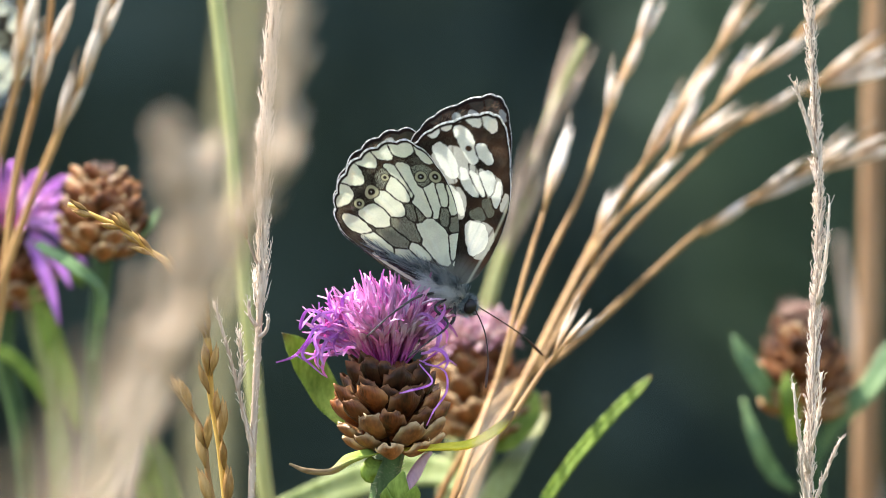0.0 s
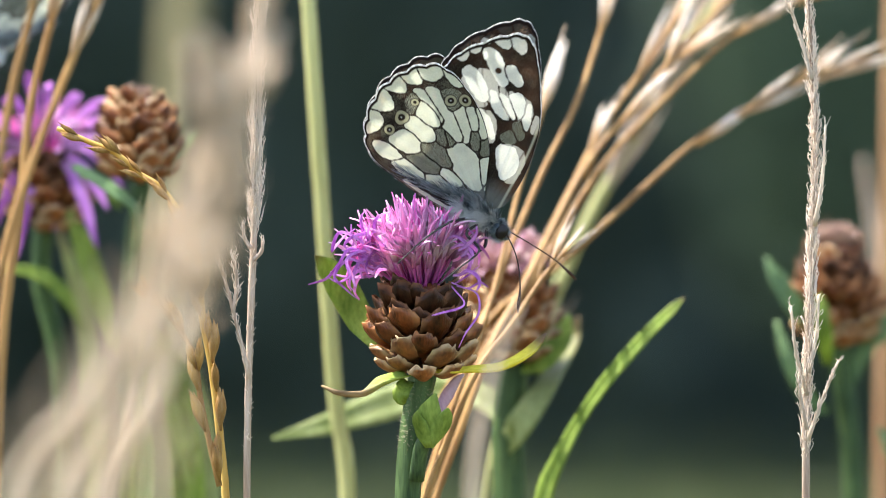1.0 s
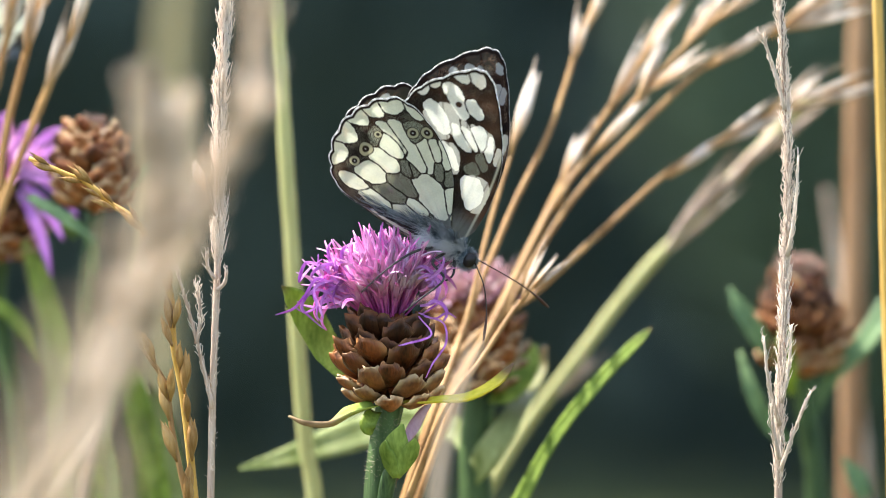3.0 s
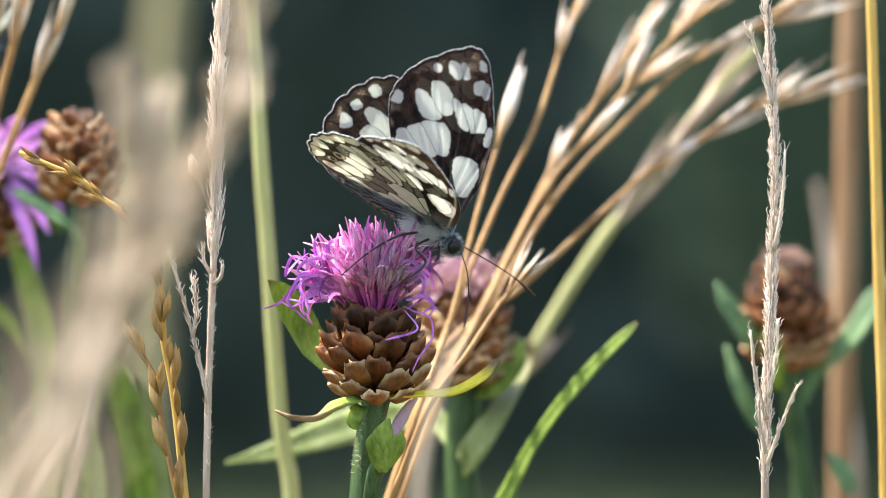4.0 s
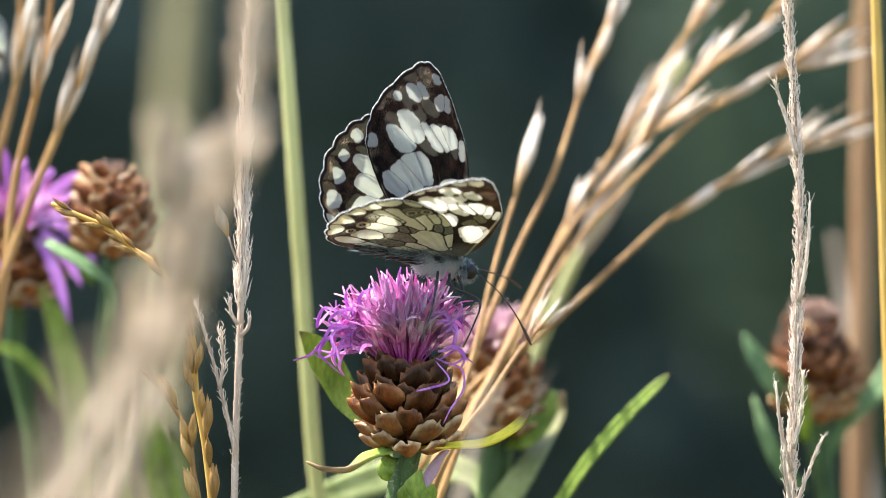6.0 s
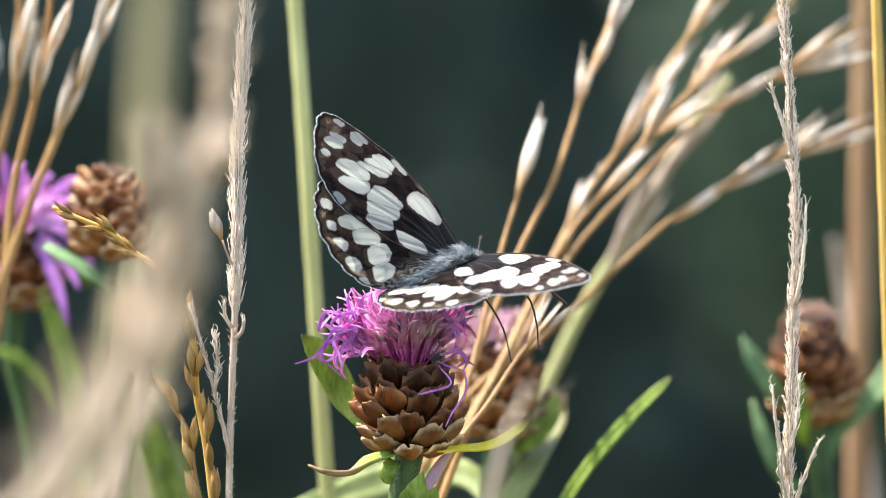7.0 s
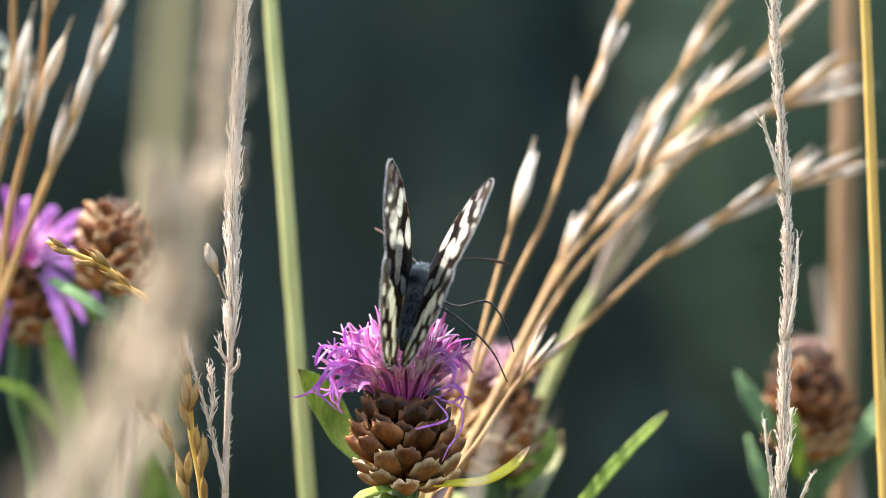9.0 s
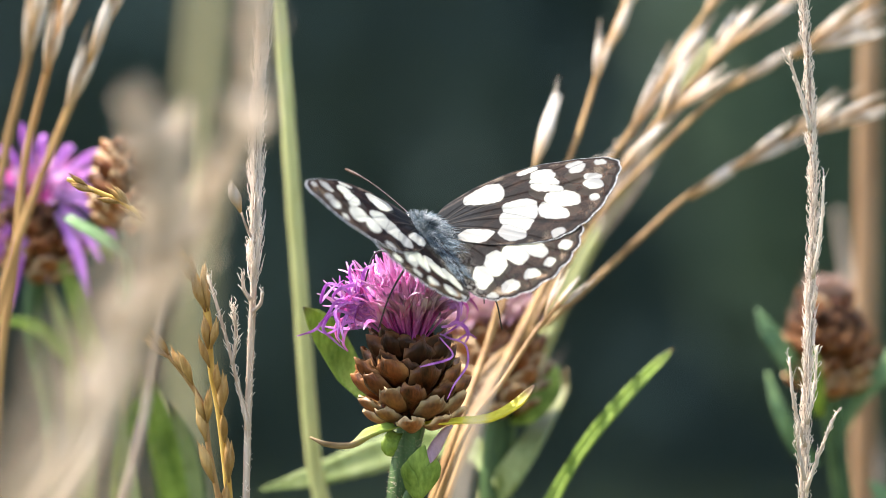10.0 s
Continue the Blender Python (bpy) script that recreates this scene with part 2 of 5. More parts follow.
def blade(geo, pts, widths, face, thick=0.00025, fold=0.25, n=22, tone=(0, 0), curl=0.0, wave=0.0):
    """A leaf: a thin body along pts, facing the direction face, folded along its midrib."""
    c = curve_points(pts, n)
    face = Vector(face).normalized()
    v, f, tt = [], [], []
    js = (-1, -0.55, 0, 0.55, 1)
    ph = random.uniform(0, 6)
    for i, p in enumerate(c):
        d = (c[min(i + 1, n - 1)] - c[max(i - 1, 0)]).normalized()
        s = i / (n - 1)
        fc = Matrix.Rotation(curl * s, 3, d) @ face
        sd = d.cross(fc).normalized()
        nr = sd.cross(d).normalized()
        w = max(profile(widths, s), 0.00012) / 2
        th = thick * (0.35 + 0.65 * math.sin(math.pi * min(max(s, 0.03), 0.97)))
        for j in js:
            e = w * (1 + wave * math.sin(9 * s * math.pi + ph + j))
            v.append(p + sd * j * e + nr * (abs(j) * fold * w + th))
            tt.append(profile(tone, s))
        for j in js[::-1]:
            e = w * (1 + wave * math.sin(9 * s * math.pi + ph + j))
            v.append(p + sd * j * e + nr * (abs(j) * fold * w - th * (0.3 if abs(j) == 1 else 1)))
            tt.append(profile(tone, s))
    m = 10
    for i in range(n - 1):
        for k in range(m):
            k2 = (k + 1) % m
            f.append((i * m + k, i * m + k2, (i + 1) * m + k2, (i + 1) * m + k))
    f.append(tuple(range(m))[::-1])
    f.append(tuple((n - 1) * m + k for k in range(m)))
    return geo.add(v, f, tt)


def along(z, x=None):
    """A rotation matrix whose Z axis points along z (and X near x)."""
    z = Vector(z).normalized()
    y = z.cross(Vector(x)).normalized() if x is not None and abs(z.dot(Vector(x).normalized())) < 0.99 else z.orthogonal().normalized()
    return Matrix((y.cross(z), y, z)).transposed().to_4x4()

# ---- ground and distance ----
def build_ground():
    g = Geo()
    n = 40
    rows = []
    for i in range(n + 1):
        for j in range(n + 1):
            x = (i / n - 0.5) * 2
            y = (j / n - 0.5) * 2
            X, Y = 150 * x * abs(x) ** 1.6, 150 * y * abs(y) ** 1.6
            rows.append((X, Y, 0.03 * noise.noise((X * 0.4, Y * 0.4, 0)) if max(abs(X), abs(Y)) > 1.5 else 0.0))
    g.add(rows, [(i * (n + 1) + j, (i + 1) * (n + 1) + j, (i + 1) * (n + 1) + j + 1, i * (n + 1) + j + 1) for i in range(n) for j in range(n)])
    tagged(new("ground", g.mesh("ground", MAT["ground"])), "green and brown meadow ground under the grass", "ground", kind="structure")
    # near blades, out of view, are straw-pale to bounce light up at the flowers
    for name, label, mat, count, seed in (("dry_meadow_grass", "dry straw-coloured meadow grass round the flowers", "dry_grass", 9000, 5), ("meadow_grass", "short green meadow grass farther off", "grass", 5000, 6)):
        rng = random.Random(seed)
        g = Geo()
        for k in range(count):
            if mat == "dry_grass":
                y = rng.gauss(0.35, 0.5) if k < 4500 else rng.gauss(-0.5, 1.8)
                x = rng.gauss(0, 0.42) if k < 4500 else rng.gauss(0, 1.6)
                h, w = rng.uniform(0.06, 0.27), rng.uniform(0.0012, 0.0032) * (1 if k < 4500 else 2)
                if abs(x) < 0.4 and y < -0.2:
                    h = min(h, 0.2)
            else:
                y = rng.uniform(2.2, 13)
                x = rng.uniform(-1, 1) * (0.8 + abs(y) * 0.3)
                h, w = rng.uniform(0.08, 0.22), rng.uniform(0.003, 0.006)
            a = rng.uniform(0, 6.28)
            lx, ly = math.cos(a) * h * rng.uniform(0.1, 0.5), math.sin(a) * h * rng.uniform(0.1, 0.5)
            sx, sy = -math.sin(a) * w, math.cos(a) * w
            g.add([(x - sx, y - sy, -0.01), (x + sx, y + sy, -0.01), (x + lx * 0.35 + sx * 0.8, y + ly * 0.35 + sy * 0.8, h * 0.6),
                   (x + lx * 0.35 - sx * 0.8, y + ly * 0.35 - sy * 0.8, h * 0.6), (x + lx, y + ly, h)], [(0, 1, 2, 3), (3, 2, 4)])
        tagged(new(name, g.mesh(name, MAT[mat], smooth=False)), label, "grass", kind="stuff")


def build_wood():
    """The shaded edge of a wood behind the meadow: trunks' mass and a wall of leaf sprays."""
    rng = random.Random(11)

    def front(x, z):
        return 14.0 + 1.3 * noise.noise((x * 0.25, 3.1, z * 0.3)) + 0.5 * noise.noise((x * 0.8, 7.7, z * 0.9)) + 0.06 * z * z * 0.5

    def top(x):
        return 9 + 2.2 * noise.noise((x * 0.15, 1.7, 0))

    g = Geo()
    nx, nz = 120, 26
    g.add([(-45 + 90 * i / nx, front(-45 + 90 * i / nx, top(-45 + 90 * i / nx) * j / nz) + 0.5, top(-45 + 90 * i / nx) * j / nz)
           for i in range(nx + 1) for j in range(nz + 1)],
          [(i * (nz + 1) + j, (i + 1) * (nz + 1) + j, (i + 1) * (nz + 1) + j + 1, i * (nz + 1) + j + 1) for i in range(nx) for j in range(nz)])
    k = len(g.v)
    g.add([(-45, 26, 0), (45, 26, 0), (45, 26, 8), (-45, 26, 8)], [(0, 1, 2, 3)])
    for i in range(nx):
        a, b = i * (nz + 1) + nz, (i + 1) * (nz + 1) + nz
        xa, xb = g.v[a][0], g.v[b][0]
        g.add([g.v[a], g.v[b], (xb, 26, 8), (xa, 26, 8)], [(0, 1, 2, 3)])
    for _ in range(9000):
        x = rng.gauss(0, 6) if rng.random() < 0.6 else rng.uniform(-42, 42)
        z = rng.uniform(0.05, 1) ** 1.2 * top(x)
        y = front(x, z) + rng.uniform(-0.5, 0.5)
        s = rng.uniform(0.08, 0.24)
        m = Matrix.Translation((x, y, z)) @ Euler((rng.uniform(-1.2, 1.2), rng.uniform(-1.2, 1.2), rng.uniform(0, 6.28))).to_matrix().to_4x4()
        q = [m @ Vector(p) for p in ((-s, 0, 0), (0, -s * 0.55, s * 0.1), (s, 0, 0), (0, s * 0.55, s * 0.1))]
        g.add(q, [(0, 1, 2, 3)])
    tagged(new("far_wood", g.mesh("far_wood", MAT["foliage"], smooth=False)), "dark green shaded edge of a wood", "wood", kind="stuff")
    g = Geo()
    for _ in range(2600):
        a, r = rng.uniform(0, 6.28), rng.random() ** 0.5
        x, z = 1.15 + 0.62 * r * math.cos(a), 1.15 + 0.9 * r * math.sin(a)
        y = 11.6 + rng.uniform(-0.7, 0.7) * (1 - r * r) ** 0.5
        s = rng.uniform(0.04, 0.10)
        m = Matrix.Translation((x, y, max(z, 0.05))) @ Euler((rng.uniform(-1.2, 1.2), rng.uniform(-1.2, 1.2), rng.uniform(0, 6.28))).to_matrix().to_4x4()
        g.add([m @ Vector(p) for p in ((-s, 0, 0), (0, -s * 0.5, s * 0.1), (s, 0, 0), (0, s * 0.5, s * 0.1))], [(0, 1, 2, 3)])
    for k in range(14):
        a = rng.uniform(0, 6.28)
        tube(g, [(1.15, 11.6, -0.05), (1.15 + 0.15 * math.cos(a), 11.6 + 0.2 * math.sin(a), 0.6), (1.15 + 0.45 * math.cos(a), 11.6 + 0.45 * math.sin(a), 1.5)], (0.02, 0.012, 0.004), 5, 8)
    tagged(new("far_bush", g.mesh("far_bush", MAT["light_foliage"], smooth=False)), "lighter green bush before the wood", "bush", kind="stuff")


# ---- knapweed ----
def bract_mesh(name, mat, w, h, seed, bulge=0.30, ragged=0.06):
    """A keeled, pointed scale with a papery torn margin, tip up along Z, its back towards -Y."""
    rng = random.Random(seed)
    v, t = [], []
    nu, nv = 6, 6
    for layer in (0, 1):
        for j in range(nv + 1):
            s = (0, 0.25, 0.5, 0.7, 0.84, 0.94, 1.0)[j]
            wid = w * 0.5 * (0.55 + 0.75 * s - 0.15 * s * s) * (1 if s < 0.5 else math.cos((s - 0.5) / 0.5 * 1.34) ** 0.58)
            for i in range(nu + 1):
                q = j * (nu + 1) + i
                if layer:
                    x, y, z = v[q]
                    v.append((x, y + 0.00030 * (1 - 0.6 * t[q]), z))
                    t.append(t[q])
                    continue
                a = i / nu * 2 - 1
                edge = max(abs(a) ** 5 * min(1, s * 1.6), max(0, s - 0.9) / 0.1)
                x = a * wid + ragged * w * rng.uniform(-1, 1) * edge * 0.5
                z = h * s + ragged * h * rng.uniform(-1, 1) * edge - 0.20 * h * abs(a) ** 1.3 * s
                keel = 0.10 * (1 - abs(a)) ** 2 * s
                y = -h * (bulge * math.sin(math.pi * (0.08 + 0.62 * s)) + keel - 0.26 * a * a * (1 - 0.35 * s))
                v.append((x, y, z))
                t.append(min(1.0, edge * 0.9 + 0.10 * rng.random()))
    k = (nu + 1) * (nv + 1)
    f = []
    for j in range(nv):
        for i in range(nu):
            a = j * (nu + 1) + i
            f.append((a, a + 1, a + nu + 2, a + nu + 1))
            f.append((k + a, k + a + nu + 1, k + a + nu + 2, k + a + 1))
    ring = [i for i in range(nu + 1)] + [(j * (nu + 1) + nu) for j in range(1, nv + 1)] + [nv * (nu + 1) + i for i in range(nu - 1, -1, -1)] + [j * (nu + 1) for j in range(nv - 1, 0, -1)]
    for q in range(len(ring)):
        a, b = ring[q], ring[(q + 1) % len(ring)]
        f.append((a, k + a, k + b, b))
    return Geo().add(v, f, t).mesh(name, mat)


def floret_mesh(name, mat, length, seed, lobes=5, spread=0.5, curl=1.2, wide=0.00055):
    """A floret along Z: a slender tube that parts into narrow curling lobes."""
    rng = random.Random(seed)
    g = Geo()
    pale = rng.choice((0.1, 0.4, 0.7, 1.0))
    tl = length * rng.uniform(0.32, 0.52)
    bend = Vector((rng.uniform(-1, 1), rng.uniform(-1, 1), 0)) * length * 0.06
    tube(g, [(0, 0, 0), bend * 0.6 + Vector((0, 0, tl * 0.5)), bend + Vector((0, 0, tl))], (0.00018, 0.00022, 0.00032), 6, 6, tone=(0.0, 0.0, pale * 0.4))
    for k in range(lobes):
        a = 2 * math.pi * (k + rng.uniform(-0.25, 0.25)) / lobes
        out = Vector((math.cos(a), math.sin(a), 0))
        p = bend + Vector((0, 0, tl * 0.96)) + out * 0.0002
        pts = [p]
        ang = spread * rng.uniform(0.1, 0.8)
        tw = rng.uniform(-1, 1)
        m = 5
        L = (length - tl) * rng.uniform(0.7, 1.15)
        for _ in range(m):
            sdv = Vector((-out.y, out.x, 0)) * tw * 0.25
            p = p + ((Vector((0, 0, 1)) * math.cos(ang) + out * math.sin(ang) + sdv).normalized()) * (L / m)
            pts.append(p)
            ang += curl * rng.uniform(-0.25, 0.6)
        blade(g, pts, (wide, wide * 1.25, wide * 0.9, wide * 0.2), out + Vector((0, 0, 0.05)), thick=0.00006, fold=0.5, n=8,
              tone=(pale * 0.3, min(1, pale + 0.1), pale * 0.7, pale * rng.uniform(0, 0.9)), curl=tw * 0.9)
    return g.mesh(name, mat)


# darkest set, for the rows right under the florets; shade is in their colour
SHADED_DARK_BRACTS = [bract_mesh("bract", MAT["shaded_dark_bract"], 0.0042, 0.0044, s + 9, 0.34, 0.09) for s in range(4)]
BRACTS = [bract_mesh("bract", MAT["bract"], 0.0044, 0.0048, s, 0.36, 0.09) for s in range(4)]
STRAW_BRACTS = [bract_mesh("bract", MAT["straw_bract"], 0.0043, 0.0042, s + 20, 0.34, 0.13) for s in range(4)]
FLORETS = [floret_mesh("floret", MAT["floret"], 0.0120, s, spread=0.34, curl=0.75, wide=0.00070) for s in range(12)]
PINK_FLORETS = [floret_mesh("floret", MAT["pink"], 0.0075, s + 40, spread=0.5) for s in range(5)]
TUFTS = [floret_mesh("floret", MAT["tuft"], 0.0075, s + 50, spread=0.5) for s in range(4)]


def flower_head(parent, base, axis, size=1.0, rows=9, florets=(), count=0, seed=0, straw_rows=2, reach=1.0, cone=1.25, lift=1.0, closed=0.0, slim=1.0, dry=0.0):
    """An egg-shaped involucre of overlapping bracts at base along axis, with florets above it."""
    rng = random.Random(seed)
    A = along(axis, (1, 0, 0))
    H = 0.0118 * size

    def radius(s):
        return slim * size * 0.001 * profile((3.7, 4.7, 4.7, 4.2, 3.7, 3.3, 3.0), s)

    M0 = Matrix.Translation(base) @ A
    core = Geo()
    n, sd = 12, 16
    v = [M0 @ Vector((radius(min(i / n, 1)) * 0.86 * math.cos(2 * math.pi * k / sd) * (0.5 if i == 0 else 1), radius(min(i / n, 1)) * 0.86 * math.sin(2 * math.pi * k / sd) * (0.5 if i == 0 else 1), H * i / n * 0.98)) for i in range(n + 1) for k in range(sd)]
    f = [(i * sd + k, i * sd + (k + 1) % sd, (i + 1) * sd + (k + 1) % sd, (i + 1) * sd + k) for i in range(n) for k in range(sd)]
    f += [tuple(range(sd))[::-1], tuple(n * sd + k for k in range(sd))]
    core.add(v, f)
    inv = part("involucre", core, MAT["bract"], parent, "egg-shaped cup of overlapping scales")
    for r in range(rows):
        s = (r + 0.1) / rows
        m = 9 if rows > 7 and r < rows - 2 else 8
        for k in range(m):
            a = 2 * math.pi * (k + 0.5 * (r % 2) + rng.uniform(-0.13, 0.13)) / m
            ra = radius(s)
            flare = (0.74 - 0.13 * r if r < 3 else 0.36 - 0.05 * (r - 3)) + rng.uniform(-0.08, 0.08) - closed * 0.2
            sc = size * (1 if slim > 0.92 else 0.4 + 0.6 * slim) * rng.uniform(0.92, 1.16) * (0.9 if r == 0 else 1.0 if r < 6 else 0.86) * (1.0 if rows > 7 else 1.05)
            m4 = M0 @ Matrix.Rotation(a, 4, "Z") @ Matrix.Translation((0, -ra * 0.9, H * (s + (k / m - 0.5) / rows + rng.uniform(-0.02, 0.02)) * 0.92 - 0.0006 * size)) @ Matrix.Rotation(flare, 4, "X") \
                @ Matrix.Rotation(rng.uniform(-0.12, 0.12), 4, "Y") @ Matrix.Diagonal((sc, sc, sc, 1))
            piece("bract", rng.choice(STRAW_BRACTS if r < straw_rows or rng.random() < dry else BRACTS if r < rows - 3 or dry > 0.3 else SHADED_DARK_BRACTS), inv, m4)
    for k in range(count):
        q = (k + 0.5) / count
        th = cone * math.sqrt(q)
        a = k * 2.39996 + rng.uniform(-0.2, 0.2)
        d = (Vector((math.sin(th) * math.cos(a), math.sin(th) * math.sin(a), math.cos(th) * lift)) + Vector((rng.uniform(-1, 1), rng.uniform(-1, 1), 0)) * 0.14).normalized()
        r0 = radius(1.0) * 0.8 * math.sqrt(q)
        p = Vector((r0 * math.cos(a), r0 * math.sin(a), H * (0.97 - 0.05 * q)))
        sc = size * reach * rng.uniform(0.76, 1.14)
        m4 = M0 @ Matrix.Translation(p) @ along(d) @ Matrix.Rotation(rng.uniform(0, 6.28), 4, "Z") @ Matrix.Diagonal((sc, sc, sc, 1))
        piece("floret", rng.choice(florets), parent, m4)
    return M0


def ribbed_stem(parent, pts, r0, r1, name="stem", mat="stem"):
    part(name, tube(Geo(), pts, (r0, r1), 12, 26, ribs=0.09), MAT[mat], parent)


def build_main_flower():
    top = spot(642, 762, 0)
    t = thing("knapweed", (top.x - 0.006, 0.004, 0), "brown knapweed in bloom with purple florets on a green ribbed stem", "flower")
    ribbed_stem(t, [(top.x - 0.006, 0.004, -0.02), (top.x - 0.004, 0.002, 0.2), spot(612, 1000), spot(620, 880), spot(632, 800), top + Vector((0, 0, 0.0005))], 0.0015, 0.00165)
    M0 = flower_head(t, top + Vector((0, 0, 0.0005)), (-0.06, -0.04, 1), 0.95, 7, FLORETS, 92, 3, 2, 0.97, 0.66, slim=0.95)
    # long curled florets at the rim
    rims = [((560, 560, -0.004), (520, 520, -0.006), (490, 512, -0.005), (478, 545, -0.005), (500, 520, -0.004), (520, 505, -0.004)),
            ((560, 565, -0.005), (510, 540, -0.007), (488, 570, -0.008), (468, 592, -0.007), (437, 603, -0.006), ),
            ((555, 575, -0.005), (505, 560, -0.008), (482, 590, -0.009), (500, 610, -0.009), (522, 628, -0.008)),
            ((560, 560, -0.003), (530, 545, -0.007), (505, 560, -0.009), (510, 588, -0.010), (490, 600, -0.009), (470, 590, -0.008)),
            ((565, 550, -0.002), (540, 515, -0.005), (512, 520, -0.006), (500, 535, -0.006), (515, 545, -0.006)),
            ((690, 600, -0.004), (720, 610, -0.006), (740, 600, -0.006), (756, 608, -0.005)),
            ((690, 606, -0.005), (712, 640, -0.008), (668, 655, -0.009), (655, 658, -0.009)),
            ((700, 606, -0.004), (735, 620, -0.006), (738, 655, -0.007), (715, 690, -0.007), (703, 715, -0.007)),
            ((695, 603, -0.003), (715, 590, -0.004), (740, 570, -0.004)),
            ((612, 560, 0.0), (606, 500, 0.0), (600, 470, 0.0), (604, 455, 0.0)),
            ((630, 560, 0.001), (628, 490, 0.001), (622, 462, 0.001), (627, 438, 0.001))]
    for r in rims:
        g = Geo()
        pts = [spot(*p) for p in r]
        blade(g, pts, [w * (0.62 if r[0][0] > 680 else 1.0) for w in (0.0003, 0.00034, 0.00044, 0.00036, 0.00015)], (0.2, -1, 0.35), thick=0.00008, fold=0.45, n=26, tone=(0.3, 0, 0, 0.1), curl=random.uniform(-1.2, 1.2))
        part("floret", g, MAT["violet"], t, "long curled violet floret")
    rng = random.Random(21)
    for k in range(36):
        left = k < 26
        p = spot(rng.uniform(545, 585) if left else rng.uniform(688, 708), rng.uniform(530, 590), rng.uniform(-0.007, 0.0))
        d = Vector((-1 if left else 1, rng.uniform(-0.8, 0.1), rng.uniform(-0.2, 0.9))).normalized()
        pts = [p]
        tw = rng.choice((-1, 1)) * rng.uniform(0.3, 0.75)
        for _ in range(6):
            p = p + d * rng.uniform(0.0008, 0.0013) * (1 if left else 0.75)
            if p.z < spot(0, 596).z and p.x > spot(538, 0).x and p.x < spot(700, 0).x:
                break
            d = (Matrix.Rotation(tw * rng.uniform(0.4, 1.2), 3, "Y") @ d + Vector((0, rng.uniform(-0.2, 0.2), -0.12))).normalized()
            pts.append(p)
        blade(gg_ := Geo(), pts, (0.0003, 0.0004, 0.0005, 0.0004, 0.0002), (0.2, -1, 0.3), thick=0.00007, fold=0.5, n=20, tone=(0.4, 0.1, 0, rng.uniform(0, 0.6)), curl=rng.uniform(-1.5, 1.5))
        part("floret", gg_, MAT["violet" if k % 3 else "floret"], t)
    # leaves under the head
    part("leaf", blade(Geo(), [spot(560, 712, 0.007), spot(530, 670, 0.009), spot(490, 600, 0.009), spot(465, 570, 0.008), spot(448, 552, 0.007)], (0.002, 0.0038, 0.0042, 0.0026, 0.0002), (0.15, -1, 0.25), fold=0.15, tone=(0, 0, 0, 0, 0.1, 0.9)), MAT["leaf"], t, "green leaf with a brown tip")
    part("leaf", blade(Geo(), [spot(660, 762, -0.002), spot(720, 757, -0.005), spot(780, 752, -0.006), spot(825, 728, -0.006), spot(846, 706, -0.005), spot(858, 690, -0.004)], (0.0015, 0.0016, 0.0018, 0.0016, 0.0011, 0.0002), (0.1, -0.5, 1), fold=0.35, tone=(0, 0, 0, 0, 0.9, 1)), MAT["yellow_leaf"], t, "curved yellow-green leaf with a brown tip")
    part("leaf", blade(Geo(), [spot(612, 765, -0.003), spot(570, 780, -0.006), spot(535, 798, -0.007), spot(490, 797, -0.007), spot(460, 783, -0.006)], (0.0018, 0.0024, 0.0011, 0.0009, 0.0002), (0, -0.6, 1), fold=0.5, tone=(1, 0.6, 0.0, 0, 0), curl=1.1), MAT["dry_leaf"], t, "withered brown leaf, green at its foot")
    part("leaf", blade(Geo(), [spot(612, 775, -0.002), spot(600, 800, -0.004), spot(606, 815, -0.003)], (0.0018, 0.0022, 0.0003), (0, -1, 0.3), fold=0.3, n=10), MAT["leaf"], t)
    # side bud
    g = Geo()
    tube(g, [spot(628, 950, -0.002), spot(638, 890, -0.003), spot(652, 868, -0.004)], (0.001, 0.001), 8, 8)
    part("bud_stalk", g, MAT["stem"], t)
    for pts, w, face in (([(652, 892), (648, 862), (650, 835), (662, 796)], 0.0040, (-0.25, -1, 0.1)), ([(650, 890), (668, 862), (680, 838), (684, 822)], 0.0024, (0.5, -1, 0.1)), ([(650, 890), (640, 862), (630, 842), (632, 826)], 0.0020, (-0.7, -1, 0))):
        part("bud_leaf", blade(Geo(), [spot(x, y, -0.005 - 0.0004 * i) for i, (x, y) in enumerate(pts)], (0.0012, w * 0.8, w, w * 0.75, 0.0003), face, fold=-0.25, n=14), MAT["leaf"], t)
    part("bud_leaf", blade(Geo(), [spot(662, 835, -0.003), spot(682, 800, -0.002), spot(700, 772, -0.001), spot(712, 762, 0)], (0.0010, 0.0016, 0.0010, 0.0003), (0, -1, 0.3), fold=-0.35, n=12, tone=(0, 0.3, 0.6, 0.8)), MAT["pink"], t, "pinkish withered bud leaf")
    # stem hairs
    rng = random.Random(4)
    g = Geo()
    for _ in range(520):
        gy = rng.uniform(775, 900)
        p = spot(634 - (gy - 762) * 0.13 + 6, gy, 0)
        a = rng.uniform(0, 6.28)
        d = Vector((math.cos(a), math.sin(a), rng.uniform(-0.3, 0.5)))
        q = p + d * 0.0017
        tube(g, [q, q + d * rng.uniform(0.0002, 0.0007)], (0.00002, 0.000008), 3, 2)
    part("hairs", g, MAT["pale_straw"], t, "fine pale stem hairs", "stuff")
    return t


